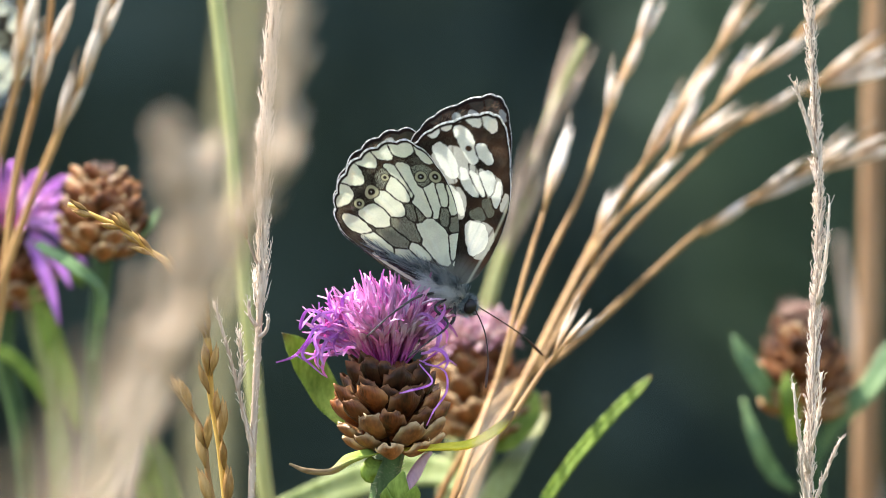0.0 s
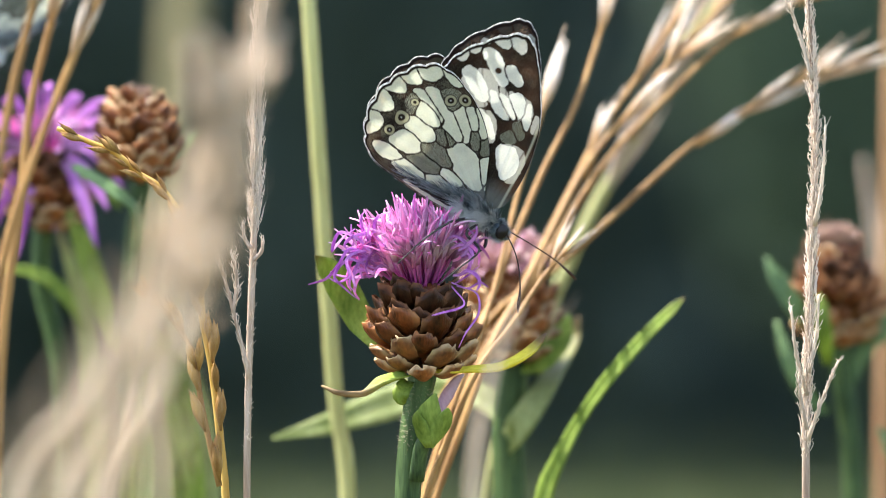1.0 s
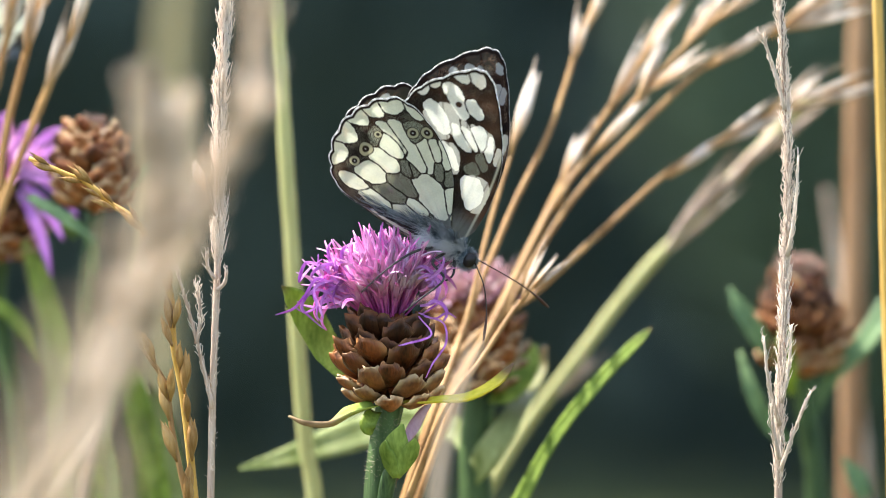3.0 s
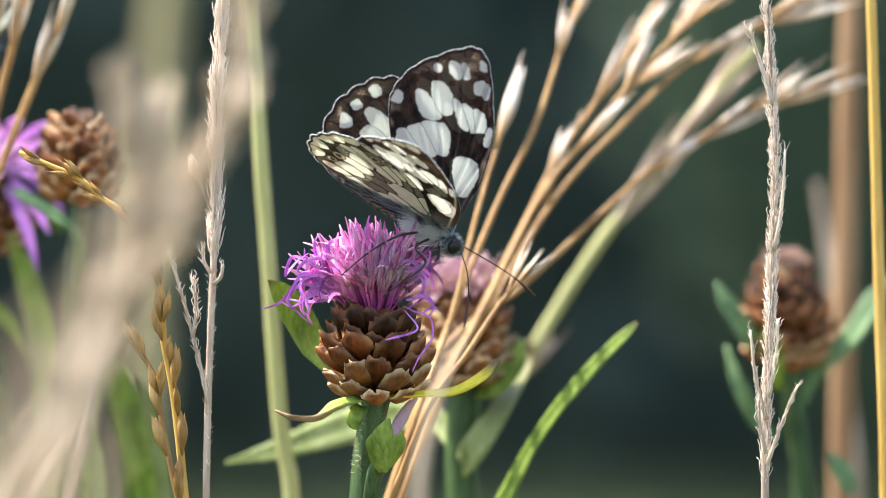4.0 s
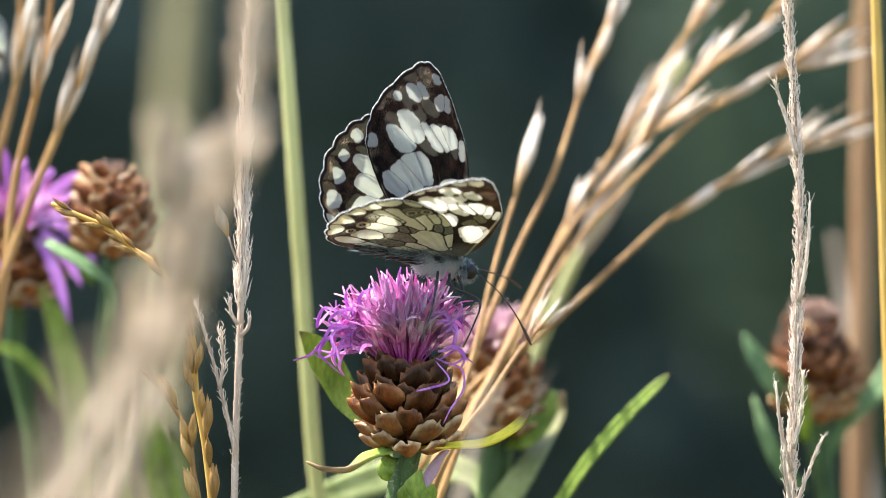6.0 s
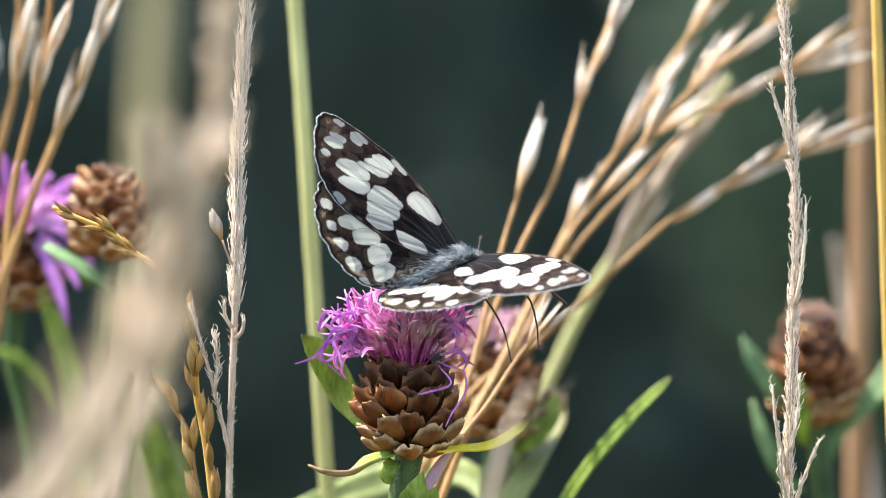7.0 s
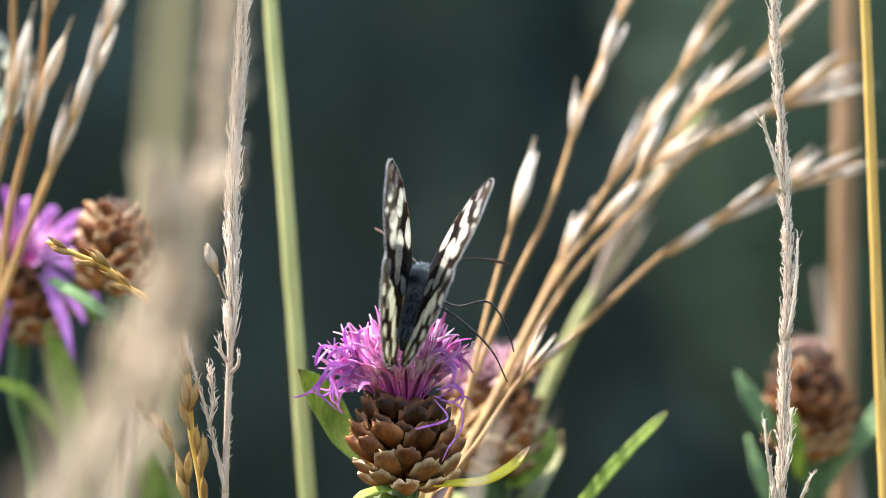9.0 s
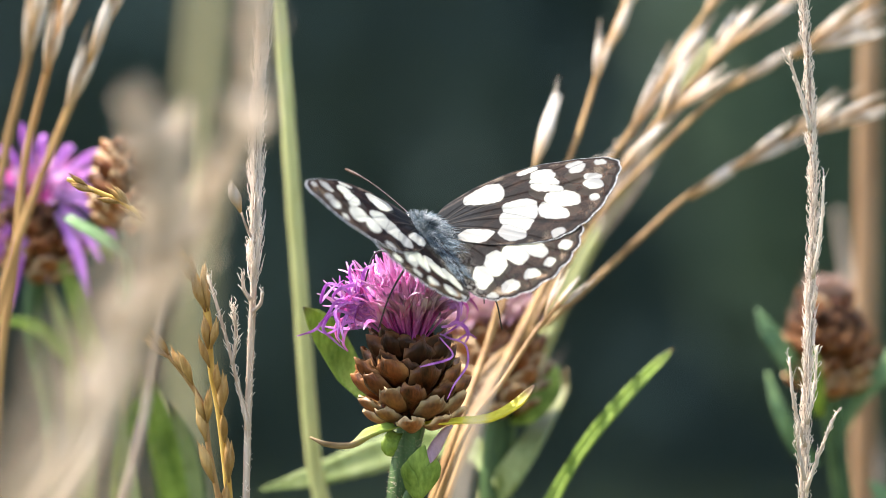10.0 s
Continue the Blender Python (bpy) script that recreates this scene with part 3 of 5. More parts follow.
def build_other_flowers():
    made = {}
    # faded flower just behind
    d = 0.05
    top = spot(800, 730, d)
    t = thing("knapweed", (top.x + 0.002, d, 0), "fading pink knapweed behind dry grass", "flower")
    ribbed_stem(t, [(top.x + 0.002, d, -0.02), (top.x + 0.002, d, 0.22), spot(792, 950, d), spot(790, 860, d), top], 0.002, 0.0021)
    flower_head(t, top, (-0.1, 0, 1), 0.95, 7, PINK_FLORETS, 70, 8, 3, 1.0, 0.9, dry=0.6)
    part("leaf", blade(Geo(), [spot(372, 876, 0.052), spot(470, 852, 0.054), spot(560, 822, 0.056), spot(640, 800, 0.056), spot(740, 802, d + 0.004), spot(785, 850, d)], (0.0004, 0.003, 0.0046, 0.0048, 0.0038, 0.002), (0, -1, 0.35), fold=0.2, n=30), MAT["pale_leaf"], t, "long pale green leaf")
    part("leaf", blade(Geo(), [spot(810, 745, d), spot(850, 735, d - 0.004), spot(882, 700, d - 0.003), spot(898, 655, d)], (0.002, 0.0042, 0.004, 0.0004), (-0.4, -1, 0.3), fold=0.3, n=16), MAT["leaf"], t)
    part("leaf", blade(Geo(), [spot(785, 900, d), spot(810, 860, d - 0.004), spot(850, 800, d - 0.003), spot(905, 700, d + 0.01), spot(915, 660, d + 0.01)], (0.002, 0.004, 0.0035, 0.0025, 0.0004), (-0.4, -1, 0.3), fold=0.3, n=16, tone=(0, 0, 0.4, 0.9)), MAT["pale_leaf"], t)
    # brown seed head beside the white grass
    d = 0.075
    top = spot(1368, 692, d)
    t = thing("knapweed", (top.x + 0.004, d, 0), "brown withered knapweed head with green leaves", "flower")
    ribbed_stem(t, [(top.x + 0.004, d, -0.02), (top.x + 0.003, d, 0.25), spot(1392, 900, d), spot(1378, 780, d), top], 0.0013, 0.0015)
    flower_head(t, top, (-0.04, -0.1, 1), 1.05, 8, TUFTS, 30, 15, 2, 0.5, 0.45, closed=0.3, slim=0.80, dry=0.12)
    part("leaf", blade(Geo(), [spot(1335, 700, d), spot(1300, 655, d - 0.004), spot(1262, 600, d - 0.005), spot(1240, 555, d - 0.004)], (0.001, 0.003, 0.0028, 0.0004), (0.3, -1, 0.2), n=14, fold=0.3), MAT["blue_leaf"], t)
    part("leaf", blade(Geo(), [spot(1350, 830, d), spot(1310, 800, d - 0.004), spot(1280, 740, d - 0.006), spot(1258, 668, d - 0.004)], (0.001, 0.0026, 0.0022, 0.0004), (0.3, -1, 0.2), n=14, fold=0.3), MAT["blue_leaf"], t)
    part("leaf", blade(Geo(), [spot(1385, 790, d), spot(1420, 715, d), spot(1480, 655, d), spot(1522, 590, d + 0.002), spot(1548, 545, d + 0.004)], (0.0012, 0.0024, 0.003, 0.0032, 0.0004), (-0.4, -1, 0.2), n=18, fold=0.3), MAT["blue_leaf"], t)
    part("leaf", blade(Geo(), [spot(1352, 745, d - 0.008), spot(1342, 690, d - 0.011), spot(1338, 650, d - 0.011), spot(1336, 622, d - 0.010)], (0.0012, 0.0026, 0.0022, 0.0004), (0.1, -1, 0.2), n=12, fold=0.2), MAT["leaf"], t)
    part("leaf", blade(Geo(), [spot(1480, 930, d), spot(1462, 890, d), spot(1440, 858, d)], (0.002, 0.003, 0.0004), (0.3, -1, 0.3), n=10), MAT["blue_leaf"], t)
    made["right"] = t
    # closed brown bud
    d = 0.046
    top = spot(120, 410, d)
    t = thing("knapweed", (top.x + 0.001, d, 0), "brown closed knapweed bud on a green stem", "flower")
    ribbed_stem(t, [(top.x, d, -0.02), (top.x, d, 0.25), spot(100, 900, d), spot(104, 560, d), top], 0.0011, 0.0013)
    flower_head(t, top, (-0.06, 0.05, 1), 0.92, 8, TUFTS, 12, 25, 2, 0.32, 0.4, closed=0.5, slim=0.9, dry=0.5)
    part("leaf", blade(Geo(), [spot(112, 405, d), spot(160, 385, d), spot(200, 360, d), spot(225, 330, d)], (0.001, 0.0022, 0.002, 0.0003), (-0.2, -1, 0.4), n=12), MAT["blue_leaf"], t)
    part("leaf", blade(Geo(), [spot(98, 640, d), spot(110, 480, d - 0.004), spot(70, 440, d - 0.006), spot(0, 395, d - 0.004)], (0.001, 0.002, 0.0022, 0.0016), (0.2, -0.7, 0.7), n=18), MAT["blue_leaf"], t)
    made["bud"] = t
    # open purple flower
    d = 0.066
    top = spot(-50, 490, d)
    t = thing("knapweed", (top.x, d, 0), "open purple knapweed with long ray florets", "flower")
    ribbed_stem(t, [(top.x + 0.004, d, -0.02), (top.x + 0.004, d, 0.25), spot(-20, 760, d), spot(-56, 590, d), top], 0.0011, 0.0014)
    M0 = flower_head(t, top, (0.02, -0.12, 1), 0.85, 7, FLORETS, 16, 33, 2, 0.8, 0.7)
    rng = random.Random(9)
    for k in range(17):
        a = 2 * math.pi * (k + rng.uniform(-0.3, 0.3)) / 17
        d0 = Vector((math.cos(a), -0.25 + rng.uniform(-0.35, 0.35), math.sin(a) + 0.15)).normalized()
        p = M0 @ Vector((0.0022 * math.cos(a), -0.0015, 0.0108 + 0.0012 * math.sin(a)))
        ln = rng.uniform(0.0090, 0.0125)
        droop = Vector((0, 0, -rng.uniform(0.05, 0.5) * ln))
        part("floret", blade(Geo(), [p, p + d0 * ln * 0.4, p + d0 * ln * 0.75 + droop * 0.35, p + d0 * ln + droop], (0.0005, 0.0009, 0.0017, 0.0015, 0.0003), (-d0.x, -0.9, 0.6), thick=0.0001, fold=0.3, n=14, tone=(0.5, 0.1, 0.0, 0.15), curl=rng.uniform(-0.6, 0.6)), MAT["violet"], t, "long purple ray floret")
    for pts, w in (([(-10, 470), (12, 520), (40, 600), (62, 668), (76, 730)], 0.0030), ([(-120, 575), (-53, 588), (-8, 632), (22, 690)], 0.0020), ([(-30, 392), (10, 404), (48, 430), (84, 470)], 0.0022)):
        part("leaf", blade(Geo(), [spot(x, y, d - 0.004) for x, y in pts], (0.001, w, w, 0.0004), (0.2, -1, 0.3), n=16), MAT["leaf"], t)
    made["open"] = t
    # low green shoots between the dry grass
    for k, (d, base, pts, w, mat) in enumerate((
            (0.07, (230, 1000), [(215, 960), (200, 820), (178, 740), (150, 650)], 0.0030, "leaf"),
            (0.045, (130, 1000), [(118, 1000), (126, 860), (142, 760), (166, 690)], 0.0026, "leaf"),
            (0.062, (250, 1000), [(268, 1000), (258, 880), (240, 790), (214, 720)], 0.0030, "pale_leaf"),
            (0.05, (200, 1000), [(240, 980), (222, 860), (200, 760), (176, 670)], 0.0036, "leaf"),
            (0.042, (160, 1000), [(150, 1000), (150, 900), (135, 820), (125, 700)], 0.0022, "pale_leaf"),
            (0.08, (70, 1000), [(60, 1000), (62, 820), (40, 640), (-10, 490)], 0.0032, "pale_leaf"),
            (0.034, (900, 1000), [(850, 1010), (885, 905), (950, 795), (1030, 700), (1085, 645), (1103, 626)], 0.0018, "leaf"))):
        b = spot(*base, d)
        t = thing("green_leaf_shoot", (b.x, d, 0), "single slender green leaf rising from the grass", "leaf", "green leaf shoots")
        part("leaf", blade(Geo(), [(b.x, d, -0.01), (b.x, d, 0.25)] + [spot(x, y, d) for x, y in pts], (0.001, 0.002, 0.0025, w * 0.9, w, w * 0.8, 0.0003), (-0.35, -1, 0.35), n=40, fold=0.3, tone=(0,) * 14 + (0.1, 0.0, 0.25, 0.1, 0.5, 1.0)), MAT[mat], t)
    return made

# ---- grasses ----
def husk(geo, p, d, length, wide, tone=(1.0, 0.7, 0.15, 0.0, 0.0), awn=0.0, seed=0, flat=0.6, spread=0.12):
    """A spikelet: two or three pointed chaffy scales, one within the other."""
    rng = random.Random(seed)
    d = Vector(d).normalized()
    A = along(d)
    spin = rng.uniform(0, 6.28)
    for k, (off, tilt, ls) in enumerate(((0.0, spread, 1.0), (0.10, -spread, 0.86), (0.2, 0.4 * spread, 0.8))):
        R = Matrix.Translation(p) @ A @ Matrix.Rotation(spin, 4, "Z") @ Matrix.Rotation(tilt, 4, "X") @ Matrix.Translation((0, 0, off * length))
        L = length * ls
        prof = (0.22, 0.55, 0.88, 1.0, 0.78, 0.38, 0.05)
        sides, n = 6, len(prof)
        v, f, t = [], [], []
        for i, r in enumerate(prof):
            for q in range(sides):
                a = 2 * math.pi * q / sides
                v.append(R @ Vector((wide / 2 * r * math.cos(a), wide / 2 * r * math.sin(a) * flat + tilt * 0.2 * L * (i / n) ** 2, L * i / (n - 1))))
                t.append(profile(tone, i / (n - 1)))
        for i in range(n - 1):
            for q in range(sides):
                f.append((i * sides + q, i * sides + (q + 1) % sides, (i + 1) * sides + (q + 1) % sides, (i + 1) * sides + q))
        f += [tuple(range(sides))[::-1], tuple((n - 1) * sides + q for q in range(sides))]
        geo.add(v, f, t)
        if awn and k == 0:
            tip = R @ Vector((0, tilt * 0.2 * L, L))
            tube(geo, [tip - d * 0.0006, tip + d * awn], (0.00018, 0.00004), 4, 4, tone=(0.2, 0.4))
    return geo


def grass(name, label, depth, base_x, pts, radii, mat, husks=(), husk_mat="husk", group="", sides=8, mid_x=None, fat=1.0, lean=0.0):
    """A stalk rooted in the ground below grid column base_x, through grid points pts, with spikelets
    (x, y, toward x, toward y, length mm, width mm)."""
    b = spot(base_x, 900, depth)
    t = thing(name, (b.x, depth, 0), label, "grass", group)
    m = b if mid_x is None else spot(mid_x, 900, depth)
    path = [(b.x, depth, -0.02), (m.x, depth, 0.24)] + [spot(x, y, depth + lean * (700 - y) / 1000) for x, y in pts]
    part("stalk", tube(Geo(), path, radii, sides, 14 + 5 * len(path), wobble=0.04, tone=(0, 0.3)), MAT[mat], t)
    for k, (x, y, x2, y2, ln, w) in enumerate(husks):
        p = spot(x, y, depth + lean * (700 - y) / 1000 - 0.0003)
        d = spot(x2, y2, depth + lean * (700 - y2) / 1000 - 0.0006) - p
        d.y += random.uniform(-0.25, 0.25) * d.length
        part("spikelet", husk(Geo(), p, d, ln / 900, w / (2300 if lean else 1850) * fat, awn=0.002 if fat == 1 else 0.0005, seed=k, spread=0.04 if len(husks) == 1 else 0.15), MAT[husk_mat], t)
    return t


def twiggy_spike(t, pts, depth, count, spread, seed, size=(0.0009, 0.0022), thick=0.000062, mat="pale_straw", taper=1.0, tone=(0, 0.8)):
    """Fine appressed twigs along a shed spike, many and tiny."""
    rng = random.Random(seed)
    c = curve_points([spot(x, y, depth) for x, y in pts], 60)
    g = Geo()
    for k in range(count):
        s = rng.random()
        i = min(int(s * 58), 57)
        p = c[i].lerp(c[i + 1], rng.random())
        d = (c[i] - c[i + 1]).normalized()
        a = rng.uniform(0, 6.28)
        out = Vector((math.cos(a), math.sin(a), 0))
        ln = rng.uniform(*size) * (1 - 0.4 * (1 - s) * taper)
        q1 = p + out * spread * rng.uniform(0.3, 1) + d * ln * 0.5
        q2 = q1 + d * ln * 0.6 + out * spread * rng.uniform(-0.3, 0.7)
        tube(g, [p, q1, q2], (thick, thick * 1.1, thick * 0.8), 4, 5, tone=tone)
        e = q2
        for _ in range(1):
            h = Vector((rng.uniform(-0.7, 0.7), rng.uniform(-0.7, 0.7), rng.uniform(0.3, 1))).normalized()
            tube(g, [e, e + h * rng.uniform(0.0003, 0.0007)], (thick * 0.9, thick * 0.5), 4, 2, tone=(0.9, 1))
    part("spike", g, MAT[mat], t, "fine pale twigs of a shed spike", "stuff")


def build_grasses():
    G = {}
    # pale twiggy grass beside the seed head
    pts = [(1328, 930), (1330, 780), (1336, 640), (1341, 500), (1346, 350), (1338, 170), (1326, -30), (1318, -240)]
    G["right"] = t = grass("twiggy_grass", "pale beige dry grass with a fine twiggy spike", 0.0, 1326, pts, (0.00055, 0.0005, 0.00045, 0.0004, 0.0003, 0.0003), "tan_stalk", group="twiggy grasses")
    twiggy_spike(t, pts[::-1], 0.0, 500, 0.0005, 91, (0.0002, 0.0005), 0.00004)
    twiggy_spike(t, pts[::-1], 0.0, 1300, 0.00068, 1, (0.0012, 0.003), tone=(0.4, 1.0))
    for k, br in enumerate(([(1340, 240), (1322, 172), (1300, 105)], [(1344, 500), (1358, 420), (1364, 320)], [(1331, 800), (1312, 730), (1302, 640)],
                            [(1331, 880), (1356, 810), (1386, 738)], [(1333, 760), (1346, 700), (1352, 620)], [(1330, 860), (1318, 800), (1316, 760)])):
        part("twig", tube(Geo(), [spot(x, y, -0.0005 - 0.0004 * k) for x, y in br], (0.0003, 0.00022, 0.00016), 7, 10), MAT["pale_straw"], t)
        twiggy_spike(t, br[::-1], -0.0005 - 0.0004 * k, 34, 0.0004, 30 + k, (0.0007, 0.0016))
    # pale twiggy grass at the other side
    pts = [(340, 930), (346, 680), (352, 540), (357, 400), (358, 260), (364, 130), (374, -30), (384, -240)]
    G["left"] = t = grass("twiggy_grass", "pale beige dry grass with a fine twiggy spike", -0.005, 338, pts, (0.0005, 0.00045, 0.0004, 0.00035, 0.00025), "tan_stalk", group="twiggy grasses")
    twiggy_spike(t, pts[::-1], -0.005, 600, 0.00045, 92, (0.0002, 0.0005), 0.00004)
    twiggy_spike(t, pts[:0:-1][:6], -0.005, 1100, 0.00085, 2, (0.002, 0.0046), 0.000062, tone=(0.5, 1.0))
    twiggy_spike(t, pts[2::-1], -0.005, 110, 0.0004, 3, (0.0006, 0.0013))
    for k, br in enumerate(([(344, 770), (326, 690), (300, 590), (272, 495)], [(315, 655), (322, 610), (318, 550)], [(348, 540), (336, 520), (334, 495)], [(352, 560), (366, 545), (368, 525)])):
        part("twig", tube(Geo(), [spot(x, y, -0.006) for x, y in br], (0.0003, 0.00024, 0.00018), 7, 12), MAT["tan_stalk"], t)
        twiggy_spike(t, br[::-1], -0.006, 50 if k < 2 else 12, 0.0004, 50 + k, (0.0007, 0.0014))
    part("twig", tube(Geo(), [spot(x, y, -0.0055) for x, y in ((356, 440), (342, 415), (331, 384))], (0.0002, 0.00016, 0.00014), 6, 8), MAT["tan_stalk"], t)
    part("spikelet", husk(Geo(), spot(330, 385, -0.006), (-0.35, -0.1, 1), 0.0042, 0.0016, seed=4), MAT["husk"], t)
    # golden drooping spike
    pts = [(306, 1000), (296, 880), (280, 745), (263, 650), (258, 570), (243, 515), (210, 455), (186, 428), (150, 405), (114, 372), (64, 350), (8, 326)]
    G["gold"] = t = grass("drooping_grass", "golden dry grass with plump drooping spikelets", -0.004, 310, pts, (0.00055, 0.0005, 0.00045, 0.0004, 0.0003), "amber")
    br = [(294, 960), (276, 880), (260, 800), (250, 728), (221, 679), (186, 637), (150, 600)]
    part("branch", tube(Geo(), [spot(x, y, -0.007) for x, y in br], (0.0004, 0.00035, 0.0002), 7, 20), MAT["straw"], t)
    rng = random.Random(17)
    for path, dep, count, lo in ((pts[1:], -0.005, 24, 0.0), (br, -0.0075, 10, 0.0)):
        c = curve_points([spot(x, y, dep) for x, y in path], 80)
        for k in range(count):
            i = int((lo + (0.99 - lo) * (k + rng.uniform(-0.7, 0.7)) / count) * 77) + 1
            i = min(max(i, 1), 78)
            d = (c[i + 1] - c[i - 1]).normalized()
            out = Vector((-d.z, 0, d.x)) * rng.choice((1, -1))
            p = c[i] + out * 0.0002
            sz = rng.uniform(0.85, 1.25) * (1.05 if i < 34 or count < 20 else 0.66)
            part("spikelet", husk(Geo(), p, d + out * rng.uniform(0.05, 0.27) + Vector((0, rng.uniform(-0.5, 0.1), 0)), 0.0043 * sz, 0.00110 * sz, awn=0.0004, seed=k, flat=0.8, spread=0.06), MAT["gold_husk"], t)
    G["tan"] = grass("straight_grass_stalk", "thin pinkish tan stalk among the leaves", -0.07, 60, [(94, 980), (125, 840), (150, 728), (172, 602), (205, 470)], (0.0006, 0.0006, 0.0005, 0.0004, 0.0002), "tan_stalk")
    # fan of golden oat-like stalks
    fan = [
        ("a", 0.024, [(690, 840), (770, 620), (858, 405), (915, 290), (950, 190), (975, 110), (1012, 20), (1048, -70), (1085, -190)], [(962, 160, 980, 60, 7, 2.6), (985, 100, 1030, 0, 9, 3.0), (1010, 40, 1050, -60, 9, 2.6), (1040, -50, 1080, -150, 10, 2.8), (1065, -120, 1110, -240, 10, 2.6)]),
        ("b", 0.032, [(700, 850), (800, 650), (900, 450), (960, 335), (1055, 195), (1110, 100), (1190, -20), (1280, -170)], [(1150, 40, 1240, -90, 12, 2.4), (1200, -40, 1300, -190, 13, 2.6), (1020, 250, 1120, 80, 12, 2.2), (1070, 170, 1170, 20, 12, 2.4), (940, 370, 990, 260, 9, 2.4)]),
        ("c", 0.028, [(735, 800), (850, 560), (935, 395), (1010, 300), (1100, 190), (1200, 90), (1290, 20), (1360, -60), (1470, -190)], [(1290, 10, 1400, -100, 13, 2.8), (1350, -60, 1480, -190, 13, 2.6), (1070, 235, 1140, 110, 11, 3.0), (1090, 210, 1190, 140, 10, 2.6), (1150, 140, 1260, -20, 14, 3.2), (985, 330, 1060, 250, 10, 2.4), (1200, 90, 1330, 0, 12, 2.0)]),
        ("d", 0.038, [(725, 720), (900, 560), (1040, 430), (1130, 350), (1210, 300), (1320, 240), (1480, 190)], [(1130, 360, 1240, 280, 11, 3.4), (1200, 310, 1330, 235, 12, 3.0), (1290, 262, 1400, 170, 11, 1.8), (1310, 250, 1480, 190, 14, 2.6)]),
        ("e", 0.036, [(720, 790), (850, 580), (960, 400), (1080, 270), (1200, 160), (1330, 90), (1470, 0)], [(1200, 165, 1330, 85, 12, 3.0), (1310, 110, 1460, 10, 13, 3.4), (1330, 100, 1450, 65, 11, 2.2), (930, 420, 985, 260, 11, 2.0)]),
        ("f", 0.020, [(690, 850), (770, 620), (815, 440), (848, 330), (862, 290)], [(850, 320, 912, 122, 13.5, 5.2)]),
        ("g", 0.012, [(720, 800), (800, 680), (860, 590), (900, 545)], [(868, 580, 932, 466, 8.5, 1.9), (885, 562, 946, 502, 6.0, 1.5)]),
    ]
    G["fan"] = []
    for nm, d, pts, hs in fan:
        rr = (0.00056, 0.0005, 0.00042, 0.00038, 0.00034, 0.0003, 0.0002)
        t = grass("oat_grass", "golden dry oat-like grass leaning with pale spikelets", d, -700, pts, rr, "straw", hs, "husk", "leaning oat grasses", mid_x=-100, lean=0.045)
        G["fan"].append(t)
    # greenish stalk that swings behind the fan
    G["swing"] = grass("oat_grass", "green and tan grass stalk with a closed spike", 0.085, -300, [(780, 900), (890, 660), (985, 480), (1060, 370), (1150, 225), (1240, 110)],
                       (0.0008, 0.00085, 0.0009, 0.00085, 0.0007, 0.0004), "olive", [(1000, 465, 1120, 270, 16, 2.8), (1060, 370, 1180, 180, 16, 3.0), (1120, 280, 1250, 90, 16, 2.8), (850, 745, 915, 660, 9, 2.4)], "tan_stalk", mid_x=220)
    # plain stalks
    G["stalk"] = grass("straight_grass_stalk", "straight yellow-green grass stalk", 0.05, 500, [(485, 930), (468, 830), (440, 480), (415, 150), (398, -60), (385, -260)], (0.0012, 0.0011, 0.001, 0.0009), "olive")
    G["brown"] = grass("brown_stalk", "thick brown dry stalk behind the flowers", 0.125, 1462, [(1466, 930), (1472, 600), (1480, 250), (1488, -60), (1494, -260)], (0.0021, 0.0018, 0.0017, 0.0016), "brown")
    G["amber"] = grass("amber_grass_stalk", "slender amber grass stalk", 0.02, 1552, [(1546, 930), (1536, 600), (1527, 250), (1518, -60), (1512, -260)], (0.0009, 0.0008, 0.0007, 0.0006), "amber")
    G["pale"] = grass("straight_grass_stalk", "pale dry grass stalk before the fan", -0.12, 690, [(712, 930), (732, 810), (752, 730), (790, 640)], (0.0006, 0.0006, 0.0006, 0.0004, 0.0002), "pale_straw")
    G["withered"] = grass("withered_stalk", "pale withered stalk behind the flowers", 0.16, 1500, [(1490, 930), (1472, 720), (1452, 560), (1432, 440), (1424, 380)], (0.0011, 0.0011, 0.001, 0.0007, 0.0004), "tan_stalk")
    G["olive"] = grass("olive_dry_stem", "broad olive dry stem farther off", 0.6, 235, [(232, 900), (240, 500), (255, 250), (268, 60), (280, -80), (292, -330)], (0.003, 0.0034, 0.0036, 0.0034, 0.003), "dull")
    G["tall"] = []
    # golden stalks near the purple flower
    for d, pts, hs in ((-0.045, [(-120, 700), (-90, 560), (-52, 430), (0, 290), (43, 185), (96, 70), (132, -50), (170, -200)], [(30, 215, 75, 90, 9, 2.4), (70, 130, 120, -20, 10, 2.6), (96, 70, 140, -60, 9, 2.4), (125, -20, 170, -150, 10, 2.6)]),
                       (-0.042, [(-90, 700), (-60, 480), (-40, 290), (-10, 165), (12, 80), (26, -50), (44, -200)], [(-6, 150, 20, 30, 8, 2.4), (12, 85, 60, -30, 9, 2.8), (26, -50, 50, -180, 10, 2.6)]),
                       (-0.050, [(-120, 600), (-70, 250), (-50, 170), (-27, 60), (-30, -50), (-28, -200)], [(-40, 130, -20, 0, 9, 2.6), (-30, 70, 0, -60, 9, 2.6)])):
        G["tall"].append(grass("oat_grass", "golden dry grass stalk with hanging husks", d, -140, pts, (0.0007, 0.0006, 0.0005, 0.00042, 0.0003), "straw", hs, "husk", "golden stalks"))
    # soft plumes close to the lens
    G["plume"] = []
